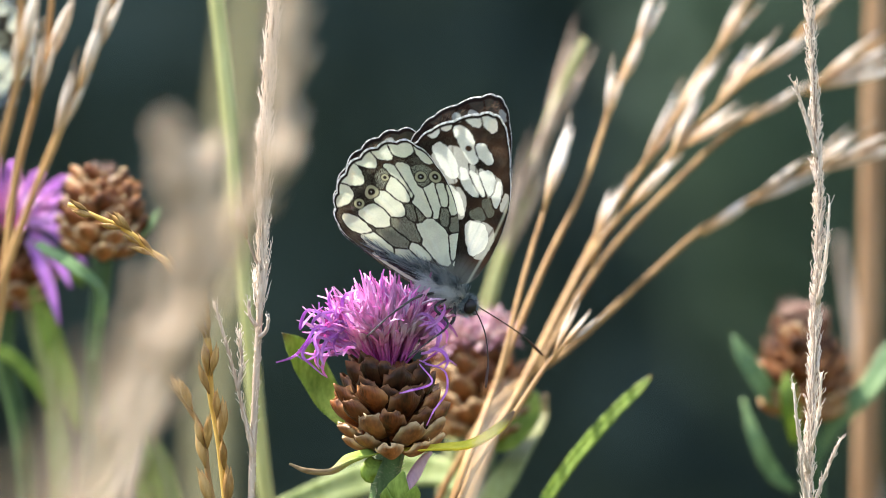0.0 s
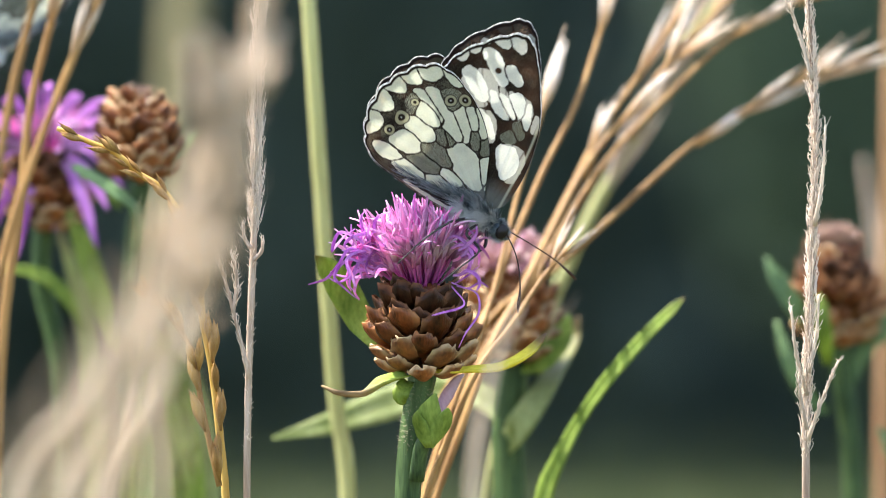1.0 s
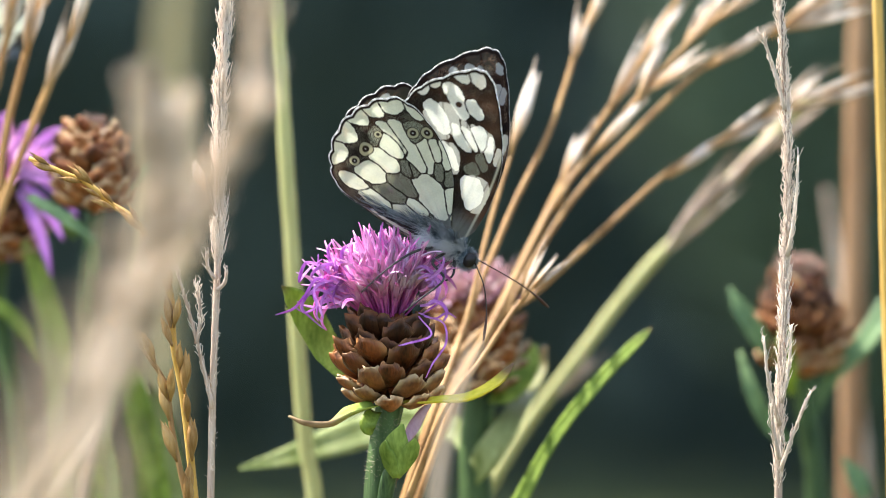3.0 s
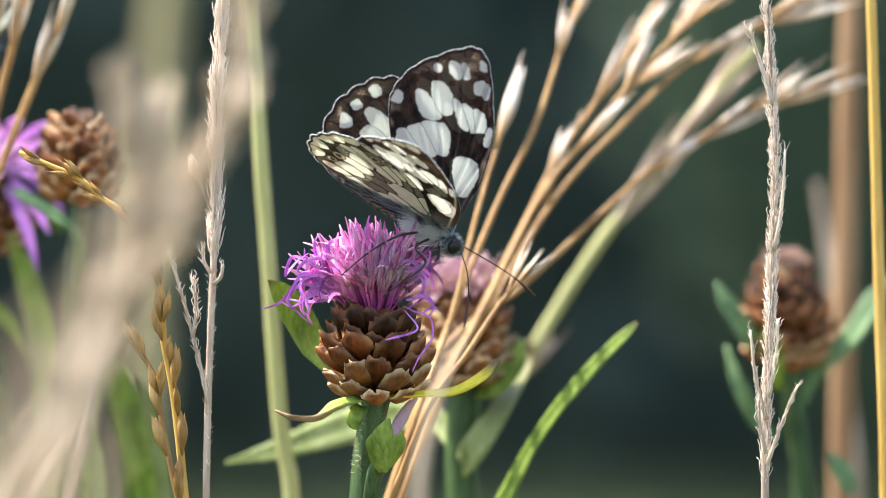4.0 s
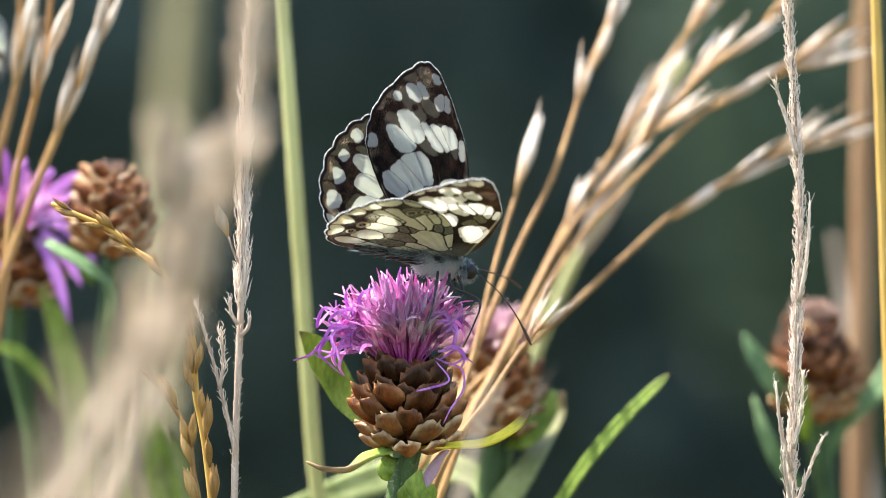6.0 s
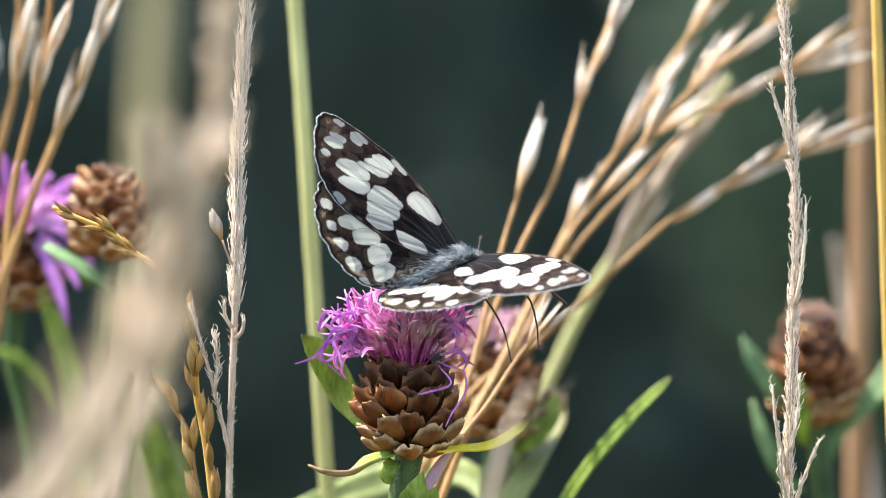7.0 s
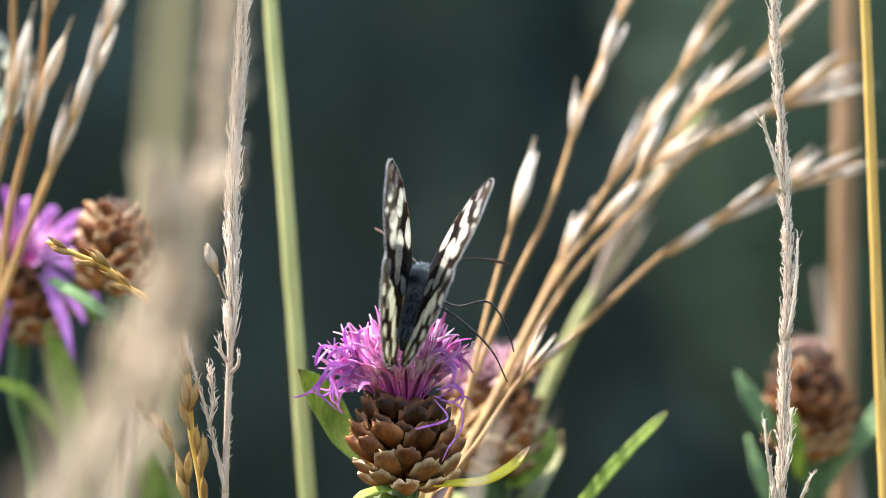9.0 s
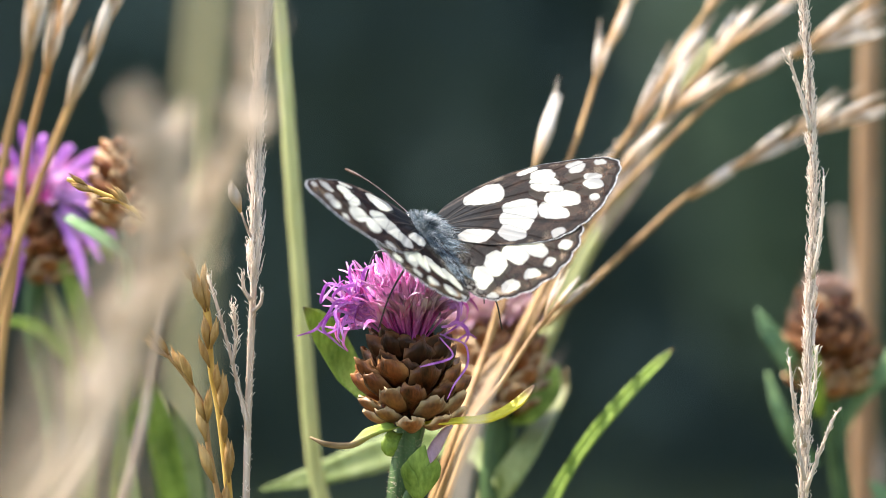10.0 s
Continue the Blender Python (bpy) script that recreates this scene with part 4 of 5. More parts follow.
    for k, (d, bx, pts, count, rad, first) in enumerate((
            (-0.19, -120, [(-60, 980), (40, 810), (130, 640), (186, 490), (212, 380), (210, 290), (196, 210)], 110, 0.0031, 14),
            (-0.15, -100, [(20, 980), (110, 800), (180, 640), (220, 500), (240, 400), (250, 310), (256, 225)], 44, 0.0013, 26),
            (-0.34, -60, [(-40, 1060), (0, 920), (35, 800), (62, 690)], 20, 0.0046, 6),
            (-0.175, -200, [(-40, 960), (60, 820), (165, 640), (262, 470), (322, 372), (362, 285), (384, 232)], 60, 0.0018, 18),
            (-0.165, -190, [(-30, 960), (70, 820), (172, 640), (266, 470), (330, 350), (372, 230), (396, 100), (412, -40), (424, -180)], 50, 0.0016, 34))):
        b = spot(bx, 900, d)
        t = thing("grass_plume", (b.x, d, 0), "soft pale tan grass plume before the flowers", "grass", "soft plumes")
        path = [spot(x, y, d) for x, y in pts]
        part("stalk", tube(Geo(), [(b.x, d, -0.02), (b.x, d, 0.2)] + path, (0.0009, 0.0008, 0.0006, 0.0003), 7, 40), MAT["pale_straw"], t)
        rng = random.Random(70 + k)
        g = Geo()
        c = curve_points(path, 60)
        for q in range(count):
            i = int(rng.uniform(first, 58))
            dd = (c[i + 1] - c[i]).normalized()
            off = Vector((rng.uniform(-1, 1), rng.uniform(-1, 1), rng.uniform(-1, 1))) * rad * min(1, (61 - i) / 36)
            husk(g, c[i] + off, dd + off.normalized() * 0.35, rng.uniform(0.003, 0.0048), rng.uniform(0.0007, 0.0011), seed=q, tone=(0.2, 0, 0, 0.6))
        part("plume", g, MAT["plume"], t, kind="stuff")
        if k == 3:
            for x, y, x2, y2 in ((366, 275, 398, 215), (324, 396, 304, 340)):
                part("spikelet", husk(Geo(), spot(x, y, d), spot(x2, y2, d) - spot(x, y, d), 0.0045, 0.0018, seed=x, spread=0.05), MAT["plume"], t)
        G["plume"].append(t)
    return G


# ---- butterfly ----
FORE = [(0.2, 0.2), (1.9, 1.8), (2.4, 5.0), (2.2, 9.0), (1.1, 13.9), (-0.9, 18.0), (-3.2, 21.8), (-4.9, 23.7), (-6.4, 24.1), (-8.0, 23.1), (-10.3, 20.7), (-12.2, 18.0), (-13.0, 15.6), (-13.2, 13.4), (-12.8, 11.6), (-9.6, 6.4), (-4.4, 1.6), (-0.2, 0.2)]
HIND = [(0.0, 0.2), (-1.2, 4.5), (-2.2, 8.4), (-5.0, 12.7), (-8.6, 15.6), (-11.9, 16.6), (-14.4, 15.4), (-16.3, 13.3), (-17.7, 10.7), (-18.2, 7.3), (-17.8, 4.7), (-16.8, 2.5), (-15.0, 0.9), (-12.0, 0.0), (-8.4, -1.0), (-4.4, -1.6), (-0.6, -0.4)]
# pale fields between the veins, as corners in mm: forward and outward of the wing's root
UNDER_HIND_MARGIN = [[(-17.3, 6.4), (-16.4, 7), (-15.3, 6.3), (-15.4, 5.1), (-16.4, 4.1), (-17.1, 5.2)], [(-17, 10), (-15.9, 9.8), (-14.6, 8.3), (-15.6, 7.7), (-17.1, 7.4)],
                     [(-16.8, 10.8), (-16.3, 12.7), (-15.1, 12.5), (-13.9, 10.9), (-15.8, 10.5)], [(-15.5, 12.7), (-15.2, 13.9), (-14, 14.6), (-12.6, 12.7), (-13.8, 12.3)],
                     [(-13.6, 14.3), (-13.3, 15.1), (-12.1, 16.4), (-10.6, 14.8), (-11.2, 13.7), (-12.5, 13.5)], [(-10.7, 15.7), (-10.4, 16.3), (-9.4, 16.2), (-7.8, 14.7), (-8.3, 14.1), (-9.4, 14.5)],
                     [(-15.3, 3.2), (-13.6, 3.4), (-11.5, 2.5), (-11.9, 2), (-13.9, 2)]]
UNDER_HIND_BAND = [[(-14.3, 4.5), (-13.1, 6.2), (-11.6, 6.3), (-10.8, 5.5), (-10.3, 4.4), (-10.8, 3.8), (-12.6, 3.9)], [(-12.9, 7), (-13, 8.3), (-11.6, 8.5), (-10.1, 7.9), (-9.1, 6.9), (-9.4, 6.1), (-10.9, 6.1)],
                   [(-12.4, 9.4), (-12.5, 10.7), (-11.5, 10.8), (-10.1, 10.2), (-9.1, 9.3), (-9.3, 8.7), (-10.8, 8.2)], [(-13.6, 12), (-12.5, 12.3), (-10.1, 10.9), (-8.4, 9.8), (-8.9, 9.1), (-10.3, 10.4), (-12, 11.3)]]
UNDER_HIND_COSTAL = [[(-12.4, 12.9), (-10.9, 13.1), (-8.9, 11.6), (-7.5, 10.5), (-5.7, 8.5), (-6.2, 7.7), (-7.1, 7.8), (-9.1, 9.6)], [(-8.1, 11.3), (-7.1, 12.3), (-6, 11.1), (-4.9, 9.1), (-5.2, 8), (-6, 8.8)],
                     [(-6.7, 12.1), (-6, 12.6), (-4.7, 11.7), (-4.2, 10.3), (-4.8, 9.6), (-5.8, 10.8)], [(-5.5, 12.7), (-4.4, 12.4), (-3.1, 11.7), (-2.8, 10), (-3.1, 8.9), (-4, 9.7)]]
UNDER_HIND_BASE = [[(-6.9, 5.6), (-6.6, 6.8), (-5.5, 7.4), (-3.7, 6.7), (-2.4, 5.5), (-1.4, 2.8), (-2.2, 2.4), (-4.3, 3.3)], [(-2.6, 6.1), (-1.8, 6.9), (-0.9, 6.9), (-0.7, 5.4), (-1.2, 3.4), (-2, 4.6)],
                   [(-0.6, 2.9), (-0.6, 4.6), (-0, 5.7), (0.6, 4.3), (0.1, 2.7)], [(-12.8, 1.7), (-12.3, 2.4), (-10.5, 2.2), (-8.4, 1.3), (-9.5, 0.7), (-11.6, 1)],
                   [(-8.3, 1.6), (-7.4, 2.1), (-5.7, 1.8), (-4.2, 1), (-5.1, 0.3), (-7.2, 0.6)], [(-6.8, 2.9), (-6.3, 3.3), (-4, 2.6), (-4, 1.9), (-5.4, 1.9)],
                   [(-10.8, -0.1), (-9.2, -0.2), (-5.9, -0.8), (-3.7, -1.3), (-4.5, -1.8), (-7.9, -1.6)], [(-4.4, 1.5), (-2.5, 1.5), (-1.4, 0.8), (-2.8, 0.1)]]
UNDER_HIND_GREY = [[(-10.3, 5.3), (-8.6, 6.2), (-7, 5.5), (-5.7, 4.3), (-6.6, 3.8), (-8.7, 4)], [(-9.1, 8.1), (-8.2, 8.1), (-7.1, 6.7), (-8.2, 6.4)],
                   [(-8.1, 8.2), (-6.9, 7.8), (-6.4, 6.6), (-7, 6.6)], [(-5.2, 9.5), (-4.2, 9.9), (-3.3, 8), (-3.9, 7.4)],
                   [(-3.5, 8.8), (-2.5, 9.8), (-1.5, 8.3), (-2.6, 7)], [(-11.4, 3.1), (-10.1, 4.2), (-7.9, 3.8), (-7, 2.9), (-7.6, 2.1), (-9.6, 2.5)],
                   [(-12.3, 10.3), (-13.5, 11.6), (-14, 10.3), (-13.1, 8.7)], [(-10.3, 13.1), (-9.1, 14), (-8, 13.8), (-7.6, 11.7), (-8.9, 11)]]
UNDER_FORE_MARGIN = [[(-13, 16.9), (-12.9, 17.8), (-11.8, 18), (-10.8, 17.3), (-10.9, 16.3), (-12, 16.4)], [(-11.7, 18.6), (-11.3, 19.6), (-10.4, 19.5), (-9.8, 18.4), (-10.3, 17.9)],
                     [(-10.8, 20.4), (-10.3, 21.1), (-9.2, 20.5), (-9.3, 19.9), (-10.1, 19.9)], [(-9.4, 21.2), (-8.9, 22.2), (-8, 22.2), (-7, 21.3), (-6.9, 20.4), (-8, 20.4)],
                     [(-7.6, 22.1), (-7.1, 22.8), (-5.9, 22.3), (-5, 21.2), (-5.2, 20.6), (-6.5, 21.2)]]
UNDER_FORE_WHITE = [[(-10.7, 15.8), (-10.3, 16.7), (-8.8, 16.3), (-7.5, 15.3), (-6.3, 14.1), (-7, 13.3), (-8.3, 13.9), (-9.7, 14.9)], [(-9.7, 19.6), (-9, 20.2), (-7.7, 19.8), (-6.3, 18.3), (-5.3, 17), (-5.6, 16.4), (-7.1, 17.4)],
                    [(-6.3, 18.6), (-5.6, 19.4), (-3.7, 18.1), (-3.7, 17.5), (-5.2, 17.8)], [(-6.6, 14.9), (-5.8, 15.1), (-3.7, 13.6), (-2.8, 13), (-3.4, 12.6), (-4.9, 13.1)],
                    [(-5.4, 15.1), (-4, 15.2), (-2.1, 13.5), (-2.8, 13), (-3.9, 13.8)], [(-4.1, 15.5), (-3.2, 16.4), (-2.2, 15.8), (-1.4, 14.4), (-2, 13.5), (-3, 14.3)],
                    [(-0.9, 13.3), (-1.5, 14.8), (-1.4, 15.9), (-0.6, 14), (-0.3, 12.5)]]
UNDER_FORE_BASE = [[(-2.2, 8.4), (-1.7, 9.4), (-0.5, 9.4), (0.6, 8.3), (1, 6.7), (0.2, 5), (-1, 6.4)], [(-6.7, 12.1), (-4.9, 11.4), (-3.2, 9.2), (-5, 10.4)]]
UNDER_FORE_GREY = [[(-2.5, 10.2), (-1.8, 11.3), (-0.7, 10.5), (-1.6, 9.4)], [(-1.9, 12.3), (-1.4, 13), (-0.2, 11.5), (-0.5, 10.9)]]
UPPER_FORE_OVALS = [[(-1.9, 9.1), (-0.6, 9.8), (0.9, 9.6), (1.6, 8.1), (1.5, 5.2), (0.7, 4.9), (-0.4, 6.1), (-1.5, 7.7)], [(-9.2, 17.1), (-7.8, 17.4), (-6.3, 16.5), (-5.1, 14.4), (-5.8, 13.7), (-6.9, 13.9), (-8.3, 15.4)],
                    [(-10.4, 15), (-9.5, 15.2), (-7.7, 14.4), (-6.1, 13.2), (-6.8, 12.4), (-8.3, 12.3), (-9.9, 13.9)], [(-8, 11.4), (-5.4, 12.5), (-4, 11.5), (-3.1, 8.9), (-4.4, 8.6), (-6.2, 10.1)],
                    [(-9.3, 9.5), (-7.9, 11.1), (-6.3, 9.9), (-4.3, 8.3), (-5.4, 7.5), (-7.7, 8.4)], [(-6.7, 6), (-5.8, 5.5), (-3.9, 3.4), (-3.9, 2), (-6.2, 2.8), (-7.1, 4.4)]]
UPPER_FORE_STREAKS = [[(-6, 16.2), (-4.7, 16), (-1.9, 13.4), (-3.2, 13.2)], [(-4.6, 16.2), (-3.2, 16), (-1.3, 13.6), (-2, 13.3)],
                      [(-2.9, 16.4), (-1.2, 16), (-0.3, 14.2), (-1.3, 13.6)], [(-0, 14.9), (0.6, 14.4), (0.8, 12.5), (0.4, 12.7)],
                      [(-8.4, 20.6), (-7.4, 20.8), (-6.2, 19.5), (-6.6, 18.9), (-7.8, 19.4)], [(-7.0, 21.1), (-6.3, 21.0), (-5.3, 19.7), (-5.8, 19.4)], [(-2.9, 20.1), (-2.4, 19.6), (-2.1, 18.3), (-2.6, 18.4)], [(-4.9, 22.6), (-4.4, 22.4), (-3.9, 21.6), (-4.5, 21.6)], [(-9.9, 19.4), (-9.3, 19.5), (-9.0, 18.8), (-9.7, 18.7)], [(-4.3, 19.5), (-3.3, 20.2), (-3, 18.6), (-3.6, 18.2)],
                      [(-12.6, 13.6), (-11.8, 13.4), (-11.6, 12.4), (-12.8, 12.1)], [(-7, 6.5), (-6.3, 8.1), (-8.8, 9.6), (-10.1, 8.9), (-9.3, 7.2)]]
UPPER_HIND_BAND = [[(-11.4, 1.9), (-10.4, 2.6), (-11.2, 3.6), (-13.6, 3.7), (-14.5, 2.3), (-13.9, 1.7)], [(-10.7, 3.7), (-9.4, 4.4), (-9.3, 5.6), (-10.9, 6.3), (-12.7, 5.8), (-13.5, 4.2)],
                   [(-10.4, 6.2), (-9.5, 6.7), (-9.6, 8.3), (-11.4, 9.2), (-13, 8.7), (-13.4, 7.5)], [(-9.7, 8), (-9.2, 9.7), (-11.4, 10.9), (-13.5, 11.3), (-13.9, 10.5), (-12.5, 9.3)],
                   [(-6.0, 9.0), (-5.6, 10.5), (-8.5, 12.3), (-10.8, 12.3), (-10.4, 10.8), (-8.0, 9.2)]]
UPPER_HIND_MARGIN = [[(-16.9, 1.6), (-15.9, 2.3), (-15.9, 3), (-17.5, 3.3), (-18, 2)], [(-16.6, 4.2), (-15.4, 4.6), (-15.1, 5.4), (-16, 6.3), (-16.9, 6.1)],
                     [(-16, 7.4), (-14.9, 8), (-15.2, 8.9), (-16.5, 9.3)], [(-15.2, 10.3), (-14.6, 11.1), (-15.3, 11.6), (-15.9, 10.9)],
                     [(-13.6, 12.9), (-12.9, 13.7), (-13.9, 14.5), (-14.5, 13.7)]]
UNDER_HIND_MARGIN, UNDER_FORE_MARGIN = [[[(p * 1.05, q * 1.05) for p, q in c] for c in cells] for cells in (UNDER_HIND_MARGIN, UNDER_FORE_MARGIN)]
# eyespots under the hindwing: forward, outward, radius in mm
RINGS = [(-13.9, 7.9, 1.0), (-13.0, 10.5, 0.55), (-14.7, 5.7, 0.75), (-8.9, 12.5, 0.8), (-7.2, 13.3, 0.85)]
DARK = np.array((0.011, 0.007, 0.006))
BROWN = np.array((0.10, 0.052, 0.032))
WHITE = np.array((0.39, 0.38, 0.35))
CREAM = np.array((0.74, 0.75, 0.61))
PALE = np.array((0.80, 0.80, 0.74))
GREY = np.array((0.30, 0.31, 0.24))


def wobbly(P, f, seed):
    """Smooth pseudo-noise between -1 and 1 on the points P."""
    rs = np.random.RandomState(seed)
    out = np.zeros(len(P))
    for k in range(6):
        a = rs.uniform(0, 6.28)
        w = f * rs.uniform(0.6, 1.8)
        out += np.sin((P[:, 0] * math.cos(a) + P[:, 1] * math.sin(a)) * w + rs.uniform(0, 6.28))
    return out / 3.2


def fields(P, cells, seed=0, grow=0.13, soft=0.10, rough=0.05, gap=0.0):
    """How far each point lies within any of the cells, 0 to 1; the cells have uneven, rounded edges,
    and where two of them meet a vein of width gap parts them. Also gives the number of the nearest cell."""
    first, second = np.full(len(P), -99.0), np.full(len(P), -99.0)
    owner = np.zeros(len(P), int)
    for number, cell in enumerate(cells):
        c = np.array(cell)
        for cut in (0.16, 0.25):
            nx = np.roll(c, -1, axis=0)
            c = np.stack([c * (1 - cut) + nx * cut, c * cut + nx * (1 - cut)], 1).reshape(-1, 2)
        d = np.full(len(P), 99.0)
        inside = np.zeros(len(P), bool)
        near = (np.abs(P - c.mean(0)).max(1) < np.abs(c - c.mean(0)).max() + 1.0).nonzero()[0]
        R, d, inside = P[near], d[near], inside[near]
        for k in range(len(c)):
            e, f = c[k], c[(k + 1) % len(c)]
            w = f - e
            q = R - e
            h = np.clip(q @ w / max(w @ w, 1e-9), 0, 1)
            d = np.minimum(d, np.hypot(q[:, 0] - w[0] * h, q[:, 1] - w[1] * h))
            inside ^= ((e[1] > R[:, 1]) != (f[1] > R[:, 1])) & (q[:, 0] < w[0] * q[:, 1] / (w[1] if abs(w[1]) > 1e-9 else 1e-9))
        d = np.where(inside, d, -d)
        second[near] = np.maximum(second[near], np.minimum(first[near], d))
        owner[near] = np.where(d > first[near], number, owner[near])
        first[near] = np.maximum(first[near], d)
    wob = wobbly(P, 7.0, seed)
    best = np.clip((first + grow + rough * wob) / soft + 0.5, 0, 1)
    if gap:
        best = best * np.clip((first - second) / gap - 0.45 + 0.3 * wob, 0, 1)
    return best, owner


def vein_lines(P, angles, width=0.07):
    ang = np.degrees(np.arctan2(P[:, 0], P[:, 1]))
    r = np.hypot(P[:, 0], P[:, 1])
    out = np.zeros(len(P))
    for a in angles:
        d = np.abs(np.radians(ang - a - 2.0 * np.sin(r * 0.25))) * r
        out = np.maximum(out, np.clip(1.6 - d / width, 0, 1))
    return out


def wing_face(P, rim, kind, turn):
    rs = np.random.RandomState(3)
    grain = rs.uniform(-1, 1, len(P))
    blotch = wobbly(P, 2.2, 12) + 0.5 * grain
    r = np.hypot(P[:, 0], P[:, 1])
    veins = vein_lines(P, (4, -6, -15, -25, -36, -47, -58, -69, -80), 0.10)
    if kind == "upper_fore" or kind == "upper_hind":
        c, owner = fields(P, UPPER_FORE_OVALS + UPPER_FORE_STREAKS if kind == "upper_fore" else UPPER_HIND_BAND + UPPER_HIND_MARGIN, 5, 0.25, rough=0.055, gap=0.05)
        col = DARK + np.clip(0.04 + 0.35 * blotch + 0.6 * np.clip(r / 13 - 0.75, -0.6, 1), 0, 1)[:, None] * (BROWN - DARK) * 0.55
        col = col * (1 + 0.45 * grain)[:, None] * (1 - 0.35 * veins)[:, None]
        near_rim = np.clip((rim - 0.90) / 0.04, 0, 1) * np.clip((0.965 - rim) / 0.02, 0, 1)
        dust = np.clip((rim - 0.80) / 0.08, 0, 1) * np.clip((0.97 - rim) / 0.03, 0, 1) * np.clip(wobbly(P, 1.7, 31) * 1.6 - 0.7 + 0.5 * grain, 0, 1)
        col = col + (near_rim * np.clip(blotch * 1.2 - 0.1, 0, 1))[:, None] * np.array((0.22, 0.17, 0.12)) + dust[:, None] * np.array((0.20, 0.16, 0.11))
        base_hair = np.clip(1.2 - r / 6.0, 0, 0.45) * (0.5 + 0.5 * grain)
        if kind == "upper_fore":
            costa = np.clip(1 - np.abs(P[:, 0] - 1.75 + 0.0105 * np.clip(P[:, 1] - 6, 0, 30) ** 2) / 0.3, 0, 1) * np.clip(0.6 + 0.5 * grain, 0, 1) * (P[:, 1] < 20)
            col = col * (1 - costa[:, None]) + np.array((0.16, 0.115, 0.09)) * costa[:, None]
            ridge = vein_lines(P, (1, -14, -30, -46), 0.07) * np.clip(1.6 - r / 7, 0, 0.25)
            col = col * (1 - ridge[:, None]) + np.array((0.20, 0.15, 0.11)) * ridge[:, None]
        else:
            # silky hairs along the inner margin
            silk = np.clip(1.25 - P[:, 1] / 2.4, 0, 1) * np.clip(-P[:, 0] / 3 - 0.4, 0, 1) * np.clip(0.30 + 0.45 * np.sin(P[:, 1] * 13 + P[:, 0] * 1.6 + 5 * wobbly(P, 2.2, 3)) + 0.5 * wobbly(P, 4.0, 6) + 0.5 * grain, 0, 0.7)
            col = col * (1 - silk[:, None]) + np.array((0.33, 0.31, 0.27)) * silk[:, None]
        col = col * (1 - c[:, None]) + WHITE * (1 + 0.05 * grain[:, None]) * c[:, None]
        col = col * (1 - base_hair[:, None]) + np.array((0.06, 0.07, 0.075)) * base_hair[:, None]
    else:
        fore = kind == "under_fore"
        cells = UNDER_FORE_MARGIN + UNDER_FORE_WHITE + UNDER_FORE_BASE if fore else UNDER_HIND_MARGIN + UNDER_HIND_BAND + UNDER_HIND_COSTAL + UNDER_HIND_BASE
        both, owner = fields(P, cells + (UNDER_FORE_GREY if fore else UNDER_HIND_GREY), 7, 0.34, gap=0.20)
        c = both * (owner < len(cells))
        if fore:
            # the pale fields of the upper side are there beneath too, a little fainter
            c = np.maximum(c, 0.5 * fields(P, UPPER_FORE_OVALS + UPPER_FORE_STREAKS[:4], 5, 0.2, gap=0.2)[0] * (1 - 0.5 * veins))
        g = both * (owner >= len(cells)) * np.clip(0.62 + 0.60 * grain, 0, 1)
        brown = np.clip(wobbly(P, 1.1, 21) * 0.5 + (0.3 if fore else 0.15), 0, 1)
        col = DARK[None] * 1.4 + brown[:, None] * (BROWN - DARK) * 0.8
        # a dusting of pale scales on the dark ground, heavier on the hindwing
        dust = np.clip(grain + 0.15 + 0.5 * wobbly(P, 1.9, 17), 0, 1) * (0.10 if fore else 0.36)
        col = col * (1 - dust[:, None]) + GREY * 0.9 * dust[:, None]
        pale = (PALE if fore else CREAM) * (1 - 0.10 * np.clip(wobbly(P, 1.6, 4), 0, 1) + 0.04 * grain)[:, None]
        col = col * (1 - g[:, None]) + GREY * g[:, None]
        # the veins between the cells are of solid dark scales
        edge = np.clip(fields(P, cells + ([] if fore else UNDER_HIND_GREY[:6]), 7, 0.50, 0.14)[0] - both, 0, 1)
        col = col * (1 - 0.7 * edge[:, None]) + DARK * 1.4 * 0.7 * edge[:, None]
        col = col * (1 - c[:, None]) + pale * c[:, None]
        if fore:
            spot_ = np.clip((1.0 - np.hypot(P[:, 0] + 6.9, P[:, 1] - 18.0) / 0.5) * 3, 0, 1)
            col = col * (1 - spot_[:, None]) + BROWN * 0.6 * spot_[:, None]
            costa = np.clip(1 - np.abs(P[:, 0] - 1.55 + 0.0105 * np.clip(P[:, 1] - 6, 0, 30) ** 2) / 0.26, 0, 1) * (P[:, 1] < 19)
            col = col * (1 - 0.8 * costa[:, None]) + CREAM * 0.7 * 0.8 * costa[:, None]
        else:
            for p, q, w in RINGS:
                d = np.hypot(P[:, 0] - p, P[:, 1] - q) / w + 0.10 * wobbly(P, 3.0, 41)
                ring = np.clip(2.2 - 8 * np.abs(d - 0.70), 0, 1)
                disc = np.clip((1.15 - d) * 6, 0, 1)
                col = col * (1 - disc[:, None]) + DARK * 1.8 * disc[:, None]
                col = col * (1 - ring[:, None] * 0.7) + np.array((0.56, 0.54, 0.36)) * ring[:, None] * 0.7
                glint = np.clip((0.16 - d) * 12, 0, 1)
                col = col * (1 - glint[:, None]) + 0.4 * glint[:, None]
        base_hair = np.clip(1.2 - r / 4.0, 0, 0.6) * (0.6 + 0.4 * grain)
        col = col * (1 - base_hair[:, None]) + np.array((0.34, 0.36, 0.35)) * base_hair[:, None]
    line = np.clip((rim - 0.970) / 0.006, 0, 1)
    col = col * (1 - line[:, None]) + DARK * 1.5 * line[:, None]
